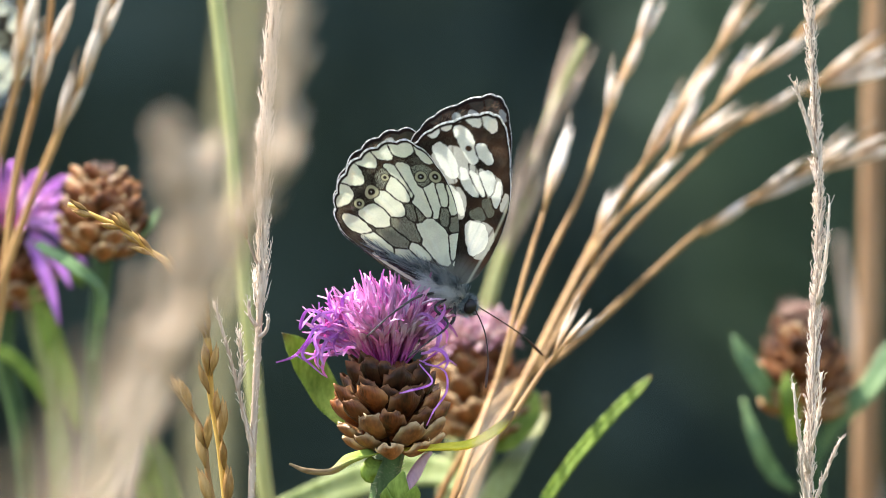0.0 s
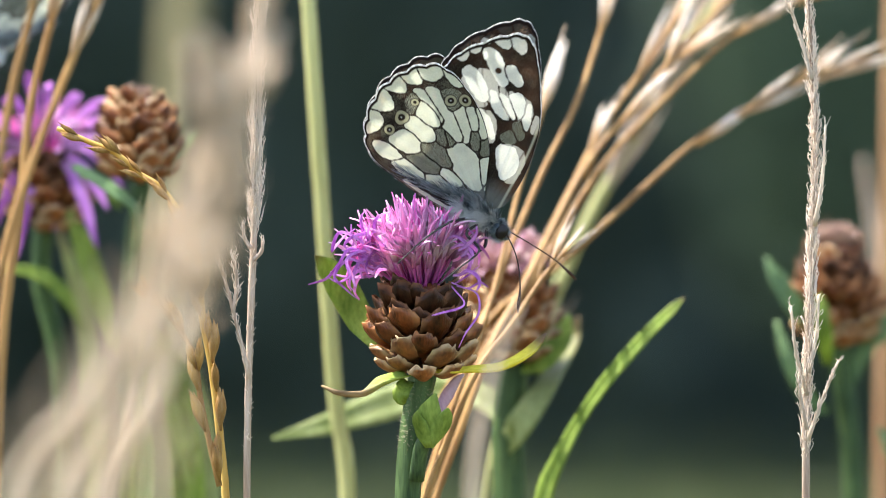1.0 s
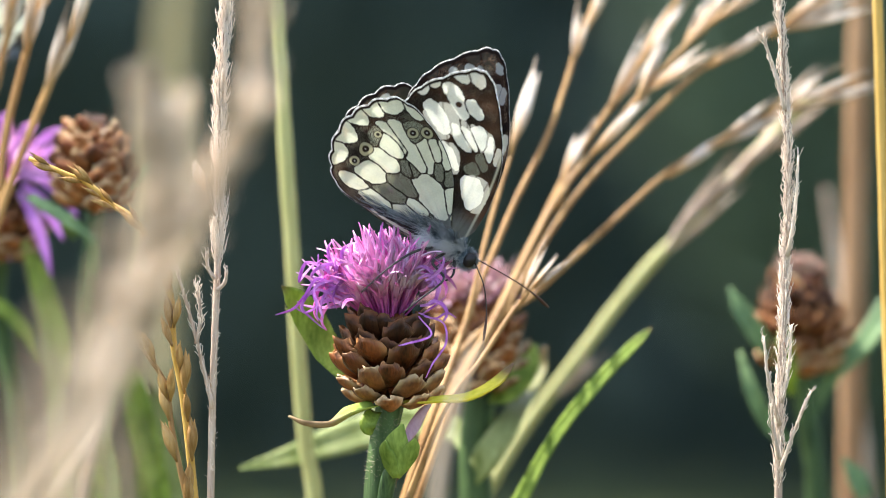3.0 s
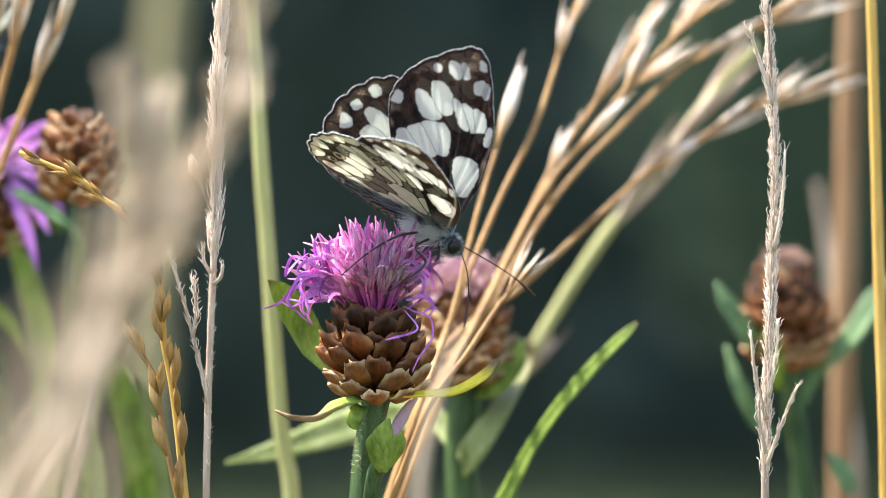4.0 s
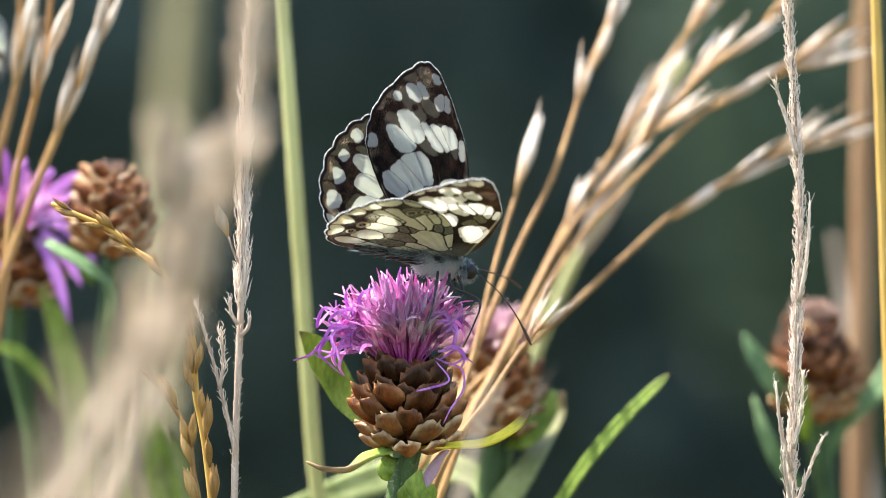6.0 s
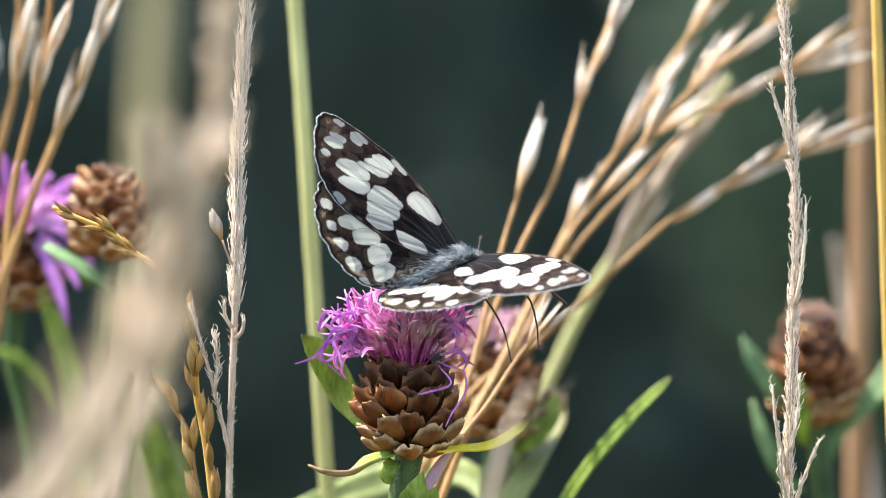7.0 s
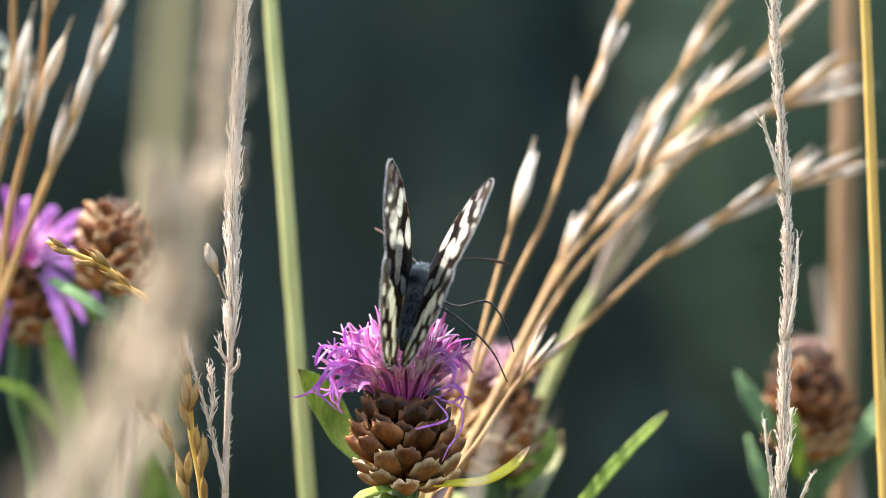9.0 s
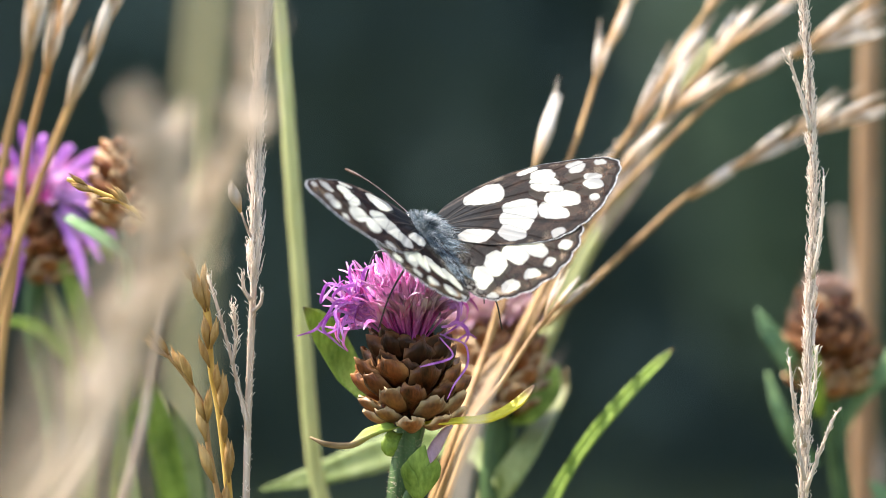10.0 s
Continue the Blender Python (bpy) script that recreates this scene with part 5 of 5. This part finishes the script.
    fringe = np.clip((rim - (0.992 if "upper" in kind else 0.987)) / 0.003, 0, 1) * np.where(np.sin(turn * 330) > -0.45, 0.85, 0.55)
    fringe = fringe * (0.5 if "upper" in kind else 1.0) * np.clip((r - 12) / 3, 0.3, 1)
    col = col * (1 - fringe[:, None]) + np.array((0.86, 0.87, 0.88)) * fringe[:, None]
    return np.clip(col, 0.004, 0.9)


def wing_mesh(name, outline, side, over, under, scallop):
    """One wing in its own plane: X forward, Y outward (mirrored for side -1); its upper and lower faces carry their own scales."""
    na, nr = 460, 190
    ctl = [Vector((p, q, 0)) for p, q in outline]
    c = np.array([v[:2] for v in curve_points(ctl, 1600)])
    # rays are spaced by the length of the margin that they meet
    way = np.concatenate([[0], np.cumsum(np.hypot(*np.diff(c, axis=0).T))])
    s = np.interp(np.linspace(0, way[-1], na), way, np.linspace(0, 1, 1600))
    c = np.stack([np.interp(s, np.linspace(0, 1, 1600), c[:, k]) for k in (0, 1)], 1)
    rad = np.hypot(c[:, 0], c[:, 1])
    amp = scallop * np.clip((rad - 15) / 3, 0, 1)
    c = c * (1 + amp / np.maximum(rad, 1) * (np.abs(np.sin(s * math.pi * 17)) - 0.6))[:, None]
    k = np.linspace(0.02, 1, nr) ** 0.85
    P = (c[:, None, :] * k[None, :, None]).reshape(-1, 2)
    rim = np.tile(k, na)
    r = np.hypot(P[:, 0], P[:, 1])
    bow = 0.35 * np.sin(np.clip(r / 25, 0, 1) * math.pi) + 0.10 * wobbly(P, 0.5, 9) - 0.06 * (vein_lines(P, (5, -5, -15, -25, -36, -47, -58, -69, -80, -91), 0.25))
    v = np.zeros((2 * len(P), 3))
    th = 0.045
    for layer, sg in ((0, 1), (1, -1)):
        q = v[layer * len(P):(layer + 1) * len(P)]
        q[:, 0], q[:, 1], q[:, 2] = P[:, 0], side * P[:, 1], bow + sg * th
    i, j = np.meshgrid(np.arange(na - 1), np.arange(nr - 1), indexing="ij")
    a = (i * nr + j).ravel()
    quad = np.stack([a, a + nr, a + nr + 1, a + 1], 1)
    n0 = len(P)
    up = quad if side < 0 else quad[:, ::-1]
    dn = (quad[:, ::-1] if side < 0 else quad) + n0
    e = np.arange(na - 1) * nr + nr - 1
    edge = np.stack([e, e + nr, e + nr + n0, e + n0], 1)
    edge = edge[:, ::-1] if side < 0 else edge
    faces = np.concatenate([up, dn, edge])
    me = bpy.data.meshes.new(name)
    me.vertices.add(len(v))
    me.vertices.foreach_set("co", (v * 0.001).astype(np.float32).ravel())
    me.loops.add(faces.size)
    me.loops.foreach_set("vertex_index", faces.astype(np.int32).ravel())
    me.polygons.add(len(faces))
    me.polygons.foreach_set("loop_start", np.arange(0, faces.size, 4, dtype=np.int32))
    me.polygons.foreach_set("loop_total", np.full(len(faces), 4, dtype=np.int32))
    me.update(calc_edges=True)
    me.validate()
    col = np.ones((2 * n0, 4), np.float32)
    col[:n0, :3] = wing_face(P, rim, over, np.repeat(s, nr))
    col[n0:, :3] = wing_face(P, rim, under, np.repeat(s, nr))
    me.attributes.new("scales", "FLOAT_COLOR", "POINT").data.foreach_set("color", col.ravel())
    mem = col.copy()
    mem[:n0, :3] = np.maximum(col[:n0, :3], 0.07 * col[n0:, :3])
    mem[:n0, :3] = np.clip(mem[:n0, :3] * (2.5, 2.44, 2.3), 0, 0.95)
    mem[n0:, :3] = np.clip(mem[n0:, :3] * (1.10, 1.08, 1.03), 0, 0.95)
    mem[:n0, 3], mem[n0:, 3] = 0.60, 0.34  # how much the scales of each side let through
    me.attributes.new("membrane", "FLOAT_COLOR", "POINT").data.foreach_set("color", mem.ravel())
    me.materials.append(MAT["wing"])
    me.shade_smooth()
    return me


def ellipsoid(geo, centre, radii, tone=0.0, turn=0.0, n=12, m=16):
    R = Matrix.Rotation(turn, 3, "Y")
    v = [Vector(centre) + R @ Vector((radii[0] * math.cos(math.pi * i / n), radii[1] * math.sin(math.pi * i / n) * math.cos(2 * math.pi * k / m), radii[2] * math.sin(math.pi * i / n) * math.sin(2 * math.pi * k / m))) for i in range(n + 1) for k in range(m)]
    f = [(i * m + k, i * m + (k + 1) % m, (i + 1) * m + (k + 1) % m, (i + 1) * m + k) for i in range(n) for k in range(m)]
    return geo.add(v, f, tone)


WINGS = {}
for nm, out, over, under, sc in (("forewing", FORE, "upper_fore", "under_fore", 0.22), ("hindwing", HIND, "upper_hind", "under_hind", 0.38)):
    for sd in (1, -1):
        WINGS[nm, sd] = wing_mesh(nm, out, sd, over, under, sc)


def build_butterfly(label):
    t = new("butterfly")
    tagged(t, label, "butterfly", "marbled butterflies")
    mm = 0.001
    part("thorax", ellipsoid(Geo(), (-0.2 * mm, 0, -1.2 * mm), (2.7 * mm, 1.5 * mm, 1.45 * mm), turn=-0.1), MAT["fur"], t)
    g = Geo()
    rng = random.Random(2)
    for _ in range(7000):
        u, a = rng.uniform(-1, 1), rng.uniform(0, 6.28)
        w = math.sqrt(1 - u * u)
        p = Vector((-0.2 + 2.75 * u, 1.45 * w * math.cos(a), -1.2 + 1.4 * w * math.sin(a))) * mm
        d = Vector((u * 0.6 - 0.9, 1.2 * w * math.cos(a), 1.2 * w * math.sin(a))) + Vector((rng.uniform(-0.5, 0.5), rng.uniform(-0.5, 0.5), rng.uniform(-0.5, 0.5)))
        ln = rng.uniform(0.45, 1.3) * mm * (1.35 if math.sin(a) > 0.2 or u < -0.4 else 1.0)
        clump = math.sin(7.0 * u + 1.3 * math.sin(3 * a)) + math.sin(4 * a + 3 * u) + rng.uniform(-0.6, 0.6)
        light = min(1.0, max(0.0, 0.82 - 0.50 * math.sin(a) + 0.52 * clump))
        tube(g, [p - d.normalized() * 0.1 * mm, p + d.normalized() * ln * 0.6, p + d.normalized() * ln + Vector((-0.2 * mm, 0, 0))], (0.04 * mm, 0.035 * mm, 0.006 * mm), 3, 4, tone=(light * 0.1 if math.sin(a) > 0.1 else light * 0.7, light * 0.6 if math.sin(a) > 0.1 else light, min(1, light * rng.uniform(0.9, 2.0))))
    for _ in range(1000):
        sd, u = rng.choice((1, -1)), rng.random()
        p = Vector((rng.uniform(-2.0, 1.2) - 4.5 * u * u, sd * (0.9 + rng.uniform(0, 0.5)), rng.uniform(-0.6, 0.3))) * mm
        d = Vector((-0.8 + rng.uniform(-0.3, 0.5), sd * rng.uniform(0.2, 1.2), rng.uniform(0.05, 0.6))).normalized()
        ln = rng.uniform(0.8, 2.4) * mm
        light = min(1.0, max(0.0, rng.gauss(0.35, 0.3)))
        tube(g, [p, p + d * ln * 0.6, p + d * ln + Vector((-0.15 * mm, 0, 0.0))], (0.035 * mm, 0.03 * mm, 0.006 * mm), 3, 4, tone=(light * 0.3, light))
    for _ in range(1100):
        u, a = rng.uniform(-1, 1), rng.uniform(0, 6.28)
        w = math.sqrt(1 - u * u)
        if abs(w * math.cos(a)) > 0.55 and u > -0.2 and abs(math.sin(a)) < 0.8:
            continue
        p = Vector((3.2 + 1.1 * u, 1.0 * w * math.cos(a), -2.0 + 1.05 * w * math.sin(a))) * mm
        d = (Vector((u * 0.8 + 0.2, w * math.cos(a), w * math.sin(a))) + Vector((rng.uniform(-0.4, 0.4), rng.uniform(-0.4, 0.4), rng.uniform(-0.4, 0.4)))).normalized()
        light = rng.choice((0.5, 0.9)) if math.sin(a) < 0.1 else rng.choice((0.0, 0.2, 0.5))
        ln = rng.uniform(0.3, 0.9) * mm
        tube(g, [p, p + d * ln * 0.6, p + d * ln], (0.035 * mm, 0.03 * mm, 0.006 * mm), 3, 3, tone=(light * 0.3, light))
    # thin lank hairs along the sides of the abdomen, few on its back
    for _ in range(1500):
        x, sd = -1.6 - 9.5 * rng.random() ** 1.5, rng.choice((1, -1))
        a = rng.gauss(0.35, 0.45) if rng.random() < 0.75 else rng.uniform(0.2, 1.5)
        p = Vector((x, sd * math.cos(a), -1.0 + math.sin(a))) * mm
        d = Vector((-1.0 + rng.uniform(-0.2, 0.3), sd * math.cos(a) * rng.uniform(0.0, 0.6), math.sin(a) * rng.uniform(0.1, 0.4))).normalized()
        ln = rng.uniform(0.8, 2.2) * mm
        light = min(1.0, max(0.0, rng.gauss(0.4 if a < 0.6 else 0.1, 0.3)))
        tube(g, [p, p + d * ln * 0.6, p + d * ln], (0.03 * mm, 0.026 * mm, 0.006 * mm), 3, 4, tone=(light * 0.2, light))
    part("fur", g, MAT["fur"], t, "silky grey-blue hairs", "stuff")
    g = Geo()
    tube(g, [Vector(p) * mm for p in ((-2.0, 0, -1.2), (-5, 0, -1.0), (-9, 0, -0.9), (-12.4, 0, -1.0))], (1.1 * mm, 1.0 * mm, 0.85 * mm, 0.3 * mm), 12, 22, wobble=0.04)
    part("abdomen", g, MAT["body"], t, "dark slender abdomen with grey bands")
    feelers = {}
    head = part("head", ellipsoid(Geo(), (3.2 * mm, 0, -2.0 * mm), (1.15 * mm, 1.1 * mm, 1.1 * mm), turn=0.3), MAT["fur"], t, "grey hairy head")
    for sd in (1, -1):
        part("eye", ellipsoid(Geo(), (3.65 * mm, sd * 0.78 * mm, -1.9 * mm), (0.82 * mm, 0.6 * mm, 1.0 * mm)), MAT["eye"], head, "glossy dark eye")
        tip = [(4.2, sd * 0.4, -1.4), (8.2, sd * 3.0, -1.6), (12.0, sd * 5.7, -2.0), (15.4, sd * 8.2, -2.9)] if sd > 0 else [(4.2, sd * 0.4, -1.7), (6.6, sd * 2.9, -3.9), (8.4, sd * 5.4, -6.8), (9.6, sd * 8.0, -10.2)]
        feelers[sd] = part("antenna", tube(Geo(), [Vector(p) * mm for p in tip], (0.085 * mm,) * 9 + (0.12 * mm, 0.19 * mm, 0.21 * mm, 0.12 * mm), 7, 34, tone=(0, 0.2, 0.2, 0.9)), MAT["antenna"], head, "thin dark clubbed antenna")
        part("palp", tube(Geo(), [Vector(p) * mm for p in ((3.9, sd * 0.3, -2.6), (4.6, sd * 0.35, -2.5), (5.0, sd * 0.35, -2.2))], (0.22 * mm, 0.2 * mm, 0.06 * mm), 6, 6), MAT["fur"], head)
        spreadout = 1.0 if sd < 0 else 0.6
        for k, joints in enumerate((((0.6, 0.9, -2.3), (-0.4, 4.4, -4.2), (1.8, 8.2, -5.4), (0.3, 10.4, -8.8), (-0.9, 11.0, -11.4)), ((-1.0, 0.9, -2.3), (-3.2, 5.6, -4.2), (-5.2, 9.4, -7.6), (-6.7, 11.0, -11.4)), ((1.8, 0.6, -2.4), (2.6, 1.6, -4.6), (1.4, 2.6, -6.4)))):
            part("leg", tube(Geo(), [Vector((p[0], p[1] * sd * spreadout, p[2])) * mm for p in joints], (0.17 * mm, 0.19 * mm, 0.14 * mm, 0.11 * mm, 0.09 * mm), 6, 22), MAT["leg"], t, "thin grey leg")
    wings = {}
    for nm in ("forewing", "hindwing"):
        for sd in (1, -1):
            w = new(nm, WINGS[nm, sd])
            w.parent = t
            tagged(w, "black and white chequered forewing" if nm == "forewing" else "chequered hindwing, cream and ringed beneath")
            wings[nm, sd] = w
    return t, wings, feelers


def wing_pose(nm, sd, lift, swing):
    drop = -0.00016 if nm == "hindwing" else 0.0
    return pose(0.0004, sd * 0.0010, -0.0006) @ Matrix.Rotation(sd * radians(lift), 4, "X") @ Matrix.Rotation(-sd * radians(swing), 4, "Z") @ pose(0, 0, drop)

# ---- the place ----
build_ground()
build_wood()
build_main_flower()
OTHERS = build_other_flowers()
GRASS = build_grasses()
BUTTERFLY, WING, FEELER = build_butterfly("black and white chequered butterfly feeding on the purple flower")
BUTTERFLY_2, WING_2, _ = build_butterfly("second chequered butterfly with closed wings above a purple flower")
for (nm_, sd_), w_ in WING_2.items():
    w_.matrix_basis = wing_pose(nm_, sd_, 78, 0)

# ---- movement ----
TIMES = (0.0, 0.5, 1.0, 1.5, 2.0, 2.5, 3.0, 4.5, 5.0, 6.5, 7.0, 7.5, 8.0, 8.5, 9.0, 9.5, 10.0)


def sway(t, dx, pivot=None):
    """Lean a plant about its foot so that it stands dx grid units aside at the flower's height, time by time."""
    base = ORIGIN[t]
    foot = Vector((base.x, base.y, 0.0)) if pivot is None else pivot
    k = U * (DIST + base.y) / DIST
    rows = []
    for s, d in zip(TIMES, dx):
        a = math.atan2(d * k, HEIGHT - foot.z)
        rows.append((s, Matrix.Translation(foot) @ Matrix.Rotation(a, 4, "Y") @ Matrix.Translation(base - foot)))
    walk(t, rows)


# seconds, thorax aside and up (mm from the middle bract), heading, pitch, roll, lift of the left and right wings,
# forward swing of the fore and hind wings, and what the right pair adds to it
FLIGHT = [
    (0, 9.4, 14.9, 3.6, -27.3, 1.2, 86.2, 60.5, 1.2, -5.7, 0, 0), (0.5, 9.3, 15, -7.3, -24.6, 1.2, 85.9, 63.6, 0.9, -5.4, 0, 0),
    (1, 9.3, 14.5, 3.1, -26.5, 1.2, 85.7, 63.4, 1.2, -5.7, 0, 0), (1.5, 9, 14.6, 6.3, -25.2, 1.7, 92.4, 63, 1.4, -6, 0, 0),
    (2, 9, 15.4, 2.5, -22, 1.2, 88.7, 66.9, 0.9, -5.3, 0, 0), (2.5, 9.7, 14.5, -1, -27.1, 1.2, 83.9, 57, 1.2, -5.5, 0, 0),
    (3, 9.4, 14.7, -0.2, -26.1, 1.2, 85.2, 58.4, 1.3, -5.9, 0, 0), (3.2, 9.8, 14.4, -5.9, -27.9, 1.3, 85.3, 47.2, 1.2, -5.8, 0, 0),
    (4.3, 9.2, 16.1, -2.1, -27.2, 0.8, 64.4, 17.9, 0, -5.8, 0, 0), (4.5, 9.4, 15.8, -2.7, -23.3, 1.2, 79.9, 36.1, 2, -7.2, 0, 0),
    (5, 9.2, 15.7, -1.6, -23.2, 1.2, 77, 34.4, 2.2, -7.7, 0, 0), (5.2, 9.1, 15.8, -0.9, -24.2, 1.3, 77.6, 30.9, 1.8, -7.2, 0, 0),
    (6.3, 6, 18.5, 35.6, 3.8, 2.1, 85.9, 18.1, 1.9, 0.7, -7, -11.3), (6.5, 6.8, 18.4, 40.5, 10.4, 0.3, 67.4, -2.6, 1.9, 0.7, -7, -11.3),
    (6.8, 7.4, 18.2, 47.2, 15.2, 2, 60.1, -5.9, 3.2, 0.4, -6.4, -12.9), (7, 7.9, 18.1, 51, 19.4, 3.1, 55.7, 0.8, 4, 0.2, -6.1, -14),
    (7.2, 5.1, 18.4, 66.1, 30.2, 2.2, 44.4, 5.4, 2, -1.6, -5.3, -11), (7.5, 7.4, 18.2, 62, 8, 1.4, 67.5, 28.5, -1, -5.4, -4.6, -5.4),
    (7.8, 8, 18.1, 69, 0.5, -1, 84.5, 42, -2, -6.5, -3.8, -4.5), (7.9, 7.4, 17.5, 71.5, 6.2, 0.9, 91.1, 54.7, -2, -6.2, -3.5, -4.4),
    (8, 7.8, 18.8, 69.9, 18.9, 3.7, 76.1, 40, -2.2, -6.7, -3.3, -3.8), (8.2, 3.9, 21.1, 73.7, 33.1, 0.6, 32.9, 8.4, -4.8, -5.9, -2.5, -2.9),
    (8.3, 3.9, 21.2, 76.3, 31.6, 0.1, 22, 4.9, -6, -5.5, -2.1, -2.5), (8.5, 3.4, 20.5, 87, 21.8, -1.3, 59.6, 44.6, -8.7, -4.7, -1.3, -1.6),
    (8.7, 3.4, 21.3, 82.1, 29.2, -0.3, 57.1, 27, -5.2, -6.1, -0.8, -1), (9, 3.1, 19.4, 77.6, 41.3, -0.6, 94.4, 58.3, 0, -8, 0, 0),
    (9.1, 3.1, 19.2, 80.5, 40.9, -1.5, 96.5, 58.2, -0.8, -7.8, 0.6, 0.4), (9.3, 2.9, 18.8, 94, 39.4, -3, 60.1, 30.1, -2.6, -7.3, 1.7, 1.2),
    (9.5, 2.5, 18.3, 95.9, 47.2, -2.5, 11.1, 8.9, -4.3, -7, 2.8, 2), (9.7, 2.4, 18.2, 108.5, 40.5, -2.3, 23.2, 32.5, -3.3, -6.3, 1.6, 1.2),
    (9.8, 3.1, 18.5, 112.2, 42.2, -1.8, 39.2, 45.6, -2.8, -6, 1.1, 0.8), (9.9, 4.4, 18.2, 118.4, 45.7, -0.6, 40.6, 45.1, -2.3, -5.8, 0.5, 0.4),
    (10, 4, 18.4, 117.7, 35.3, -0.3, 25.5, 37.2, -1.8, -5.5, -0.1, 0)]


def motions():
    walk(BUTTERFLY, [(s, pose(x / 1000, -0.0065 * min(1.0, max(0.0, (head - 30) / 60)), HEIGHT + z / 1000, roll, -pitch, head)) for s, x, z, head, pitch, roll, a, b, sf, sh, rf, rh in FLIGHT])
    for (nm, sd), w in WING.items():
        rows = []
        for s, x, z, head, pitch, roll, a, b, sf, sh, rf, rh in FLIGHT:
            rows.append((s, wing_pose(nm, sd, a if sd > 0 else b, (sh if nm == "hindwing" else sf) + (0 if sd > 0 else rh if nm == "hindwing" else rf))))
        walk(w, rows)
    # the antennae spread as it turns away: seconds, dip, swing outward
    for sd, turns in ((1, ((0, 0, 0), (8.5, 0, 0), (9.3, 14, 6), (9.5, 19, 10), (10, 2, -22))), (-1, ((0, 0, 0), (8.0, -6, 0), (8.5, -15, 6), (9.0, -24, 8), (9.5, -20, 10), (10, -5, 0)))):
        root = pose(0.0042, sd * 0.0004, -0.0015)
        walk(FEELER[sd], [(s, root @ pose(0, 0, 0, 0, dip, sd * out) @ root.inverted()) for s, dip, out in turns])
    walk(BUTTERFLY_2, [(s, Matrix.Translation(spot(x, 190, 0.052)) @ pose(0, 0, 0, 0, 25, 200)) for s, x in
                       ((0.0, -176), (0.5, -156), (1.0, -160), (2.0, -168), (2.5, -164), (3.2, -166), (4.3, -172), (5.2, -175), (6.3, -270), (8.5, -262), (9.0, -215), (9.5, -290), (10.0, -290))])
    sway(GRASS["right"], (50, 22, -11, 18, 23, -23, -1, 0, -2, -17, -21, -21, -23, -24, -29, -2, 6))
    sway(GRASS["left"], (53, 12, -12, 24, 5, -31, -18, 0, -13, -7, -22, -21, -13, -17, -24, -4, 7))
    sway(GRASS["gold"], (57, 16, -15, 28, 11, -32, -7, 0, -4, 2, -1, 2, -4, -3, -5, 8, 21))
    for t in GRASS["fan"]:
        sway(t, (58, 28, -6, 27, 23, -28, 2, 0, -8, -22, -22, -20, -18, -19, -28, -13, 3))
    sway(GRASS["swing"], (-113, -66, -30, -3, -26, -74, 80, 0, -23, -49, -15, -34, -29, -34, -30, -20, -29), Vector((spot(790, 0, 0.085).x, 0.085, HEIGHT - 0.036)))
    sway(GRASS["stalk"], (-54, 2, 21, 44, -18, 25, 24, 0, 11, 14, 29, 20, 10, 24, 3, -1, 0), Vector((spot(500, 0, 0.05).x, 0.05, HEIGHT - 0.2)))
    sway(GRASS["brown"], (13, -13, -5, -1, -6, -8, -11, 0, -23, -32, -35, -17, -38, -18, -59, -42, -29))
    sway(GRASS["withered"], (10, -10, -5, -1, -6, -8, -11, 0, -20, -30, -30, -20, -34, -20, -50, -40, -28))
    sway(GRASS["amber"], (10, 8, 2, -11, -5, -8, -16, 0, -26, -46, -47, -47, -43, -48, -56, -22, -24))
    sway(GRASS["olive"], (94, 60, -40, -10, -3, -11, -1, 0, -18, -42, -70, -84, -103, -52, -39, -11, 12))
    sway(GRASS["tan"], (57, 16, -5, 28, 11, -12, -7, 0, -4, 2, -1, 2, -4, -3, -5, 8, 21))
    sway(GRASS["pale"], (60, 20, 20, 25, 20, 10, 10, 0, 5, 20, 60, 30, 20, 20, 20, 15, 10))
    for t in GRASS["tall"]:
        sway(t, (13, -13, -14, 39, -3, -11, -1, 0, -8, -17, -20, -12, -18, -22, -24, 4, -3))
    for t in GRASS["plume"][:3]:
        sway(t, (61, 62, 60, 10, -25, 45, 15, 0, -12, 35, 5, 10, 20, 30, 12, 5, -28))
    for t in GRASS["plume"][3:]:
        sway(t, (47, 10, -40, -10, -10, -35, 10, 0, -30, -40, -85, -68, -88, -98, -84, -55, -32))
    for nm in ("bud", "open"):
        sway(OTHERS[nm], (12, 26, 20, 20, 12, 10, 0, 0, 0, 0, -6, 10, 15, 22, 10, 14, 28))
    sway(OTHERS["right"], (4, 8, 6, 2, -4, -2, 0, 0, 3, -12, -13, -8, -15, -12, -15, 2, 11))


motions()
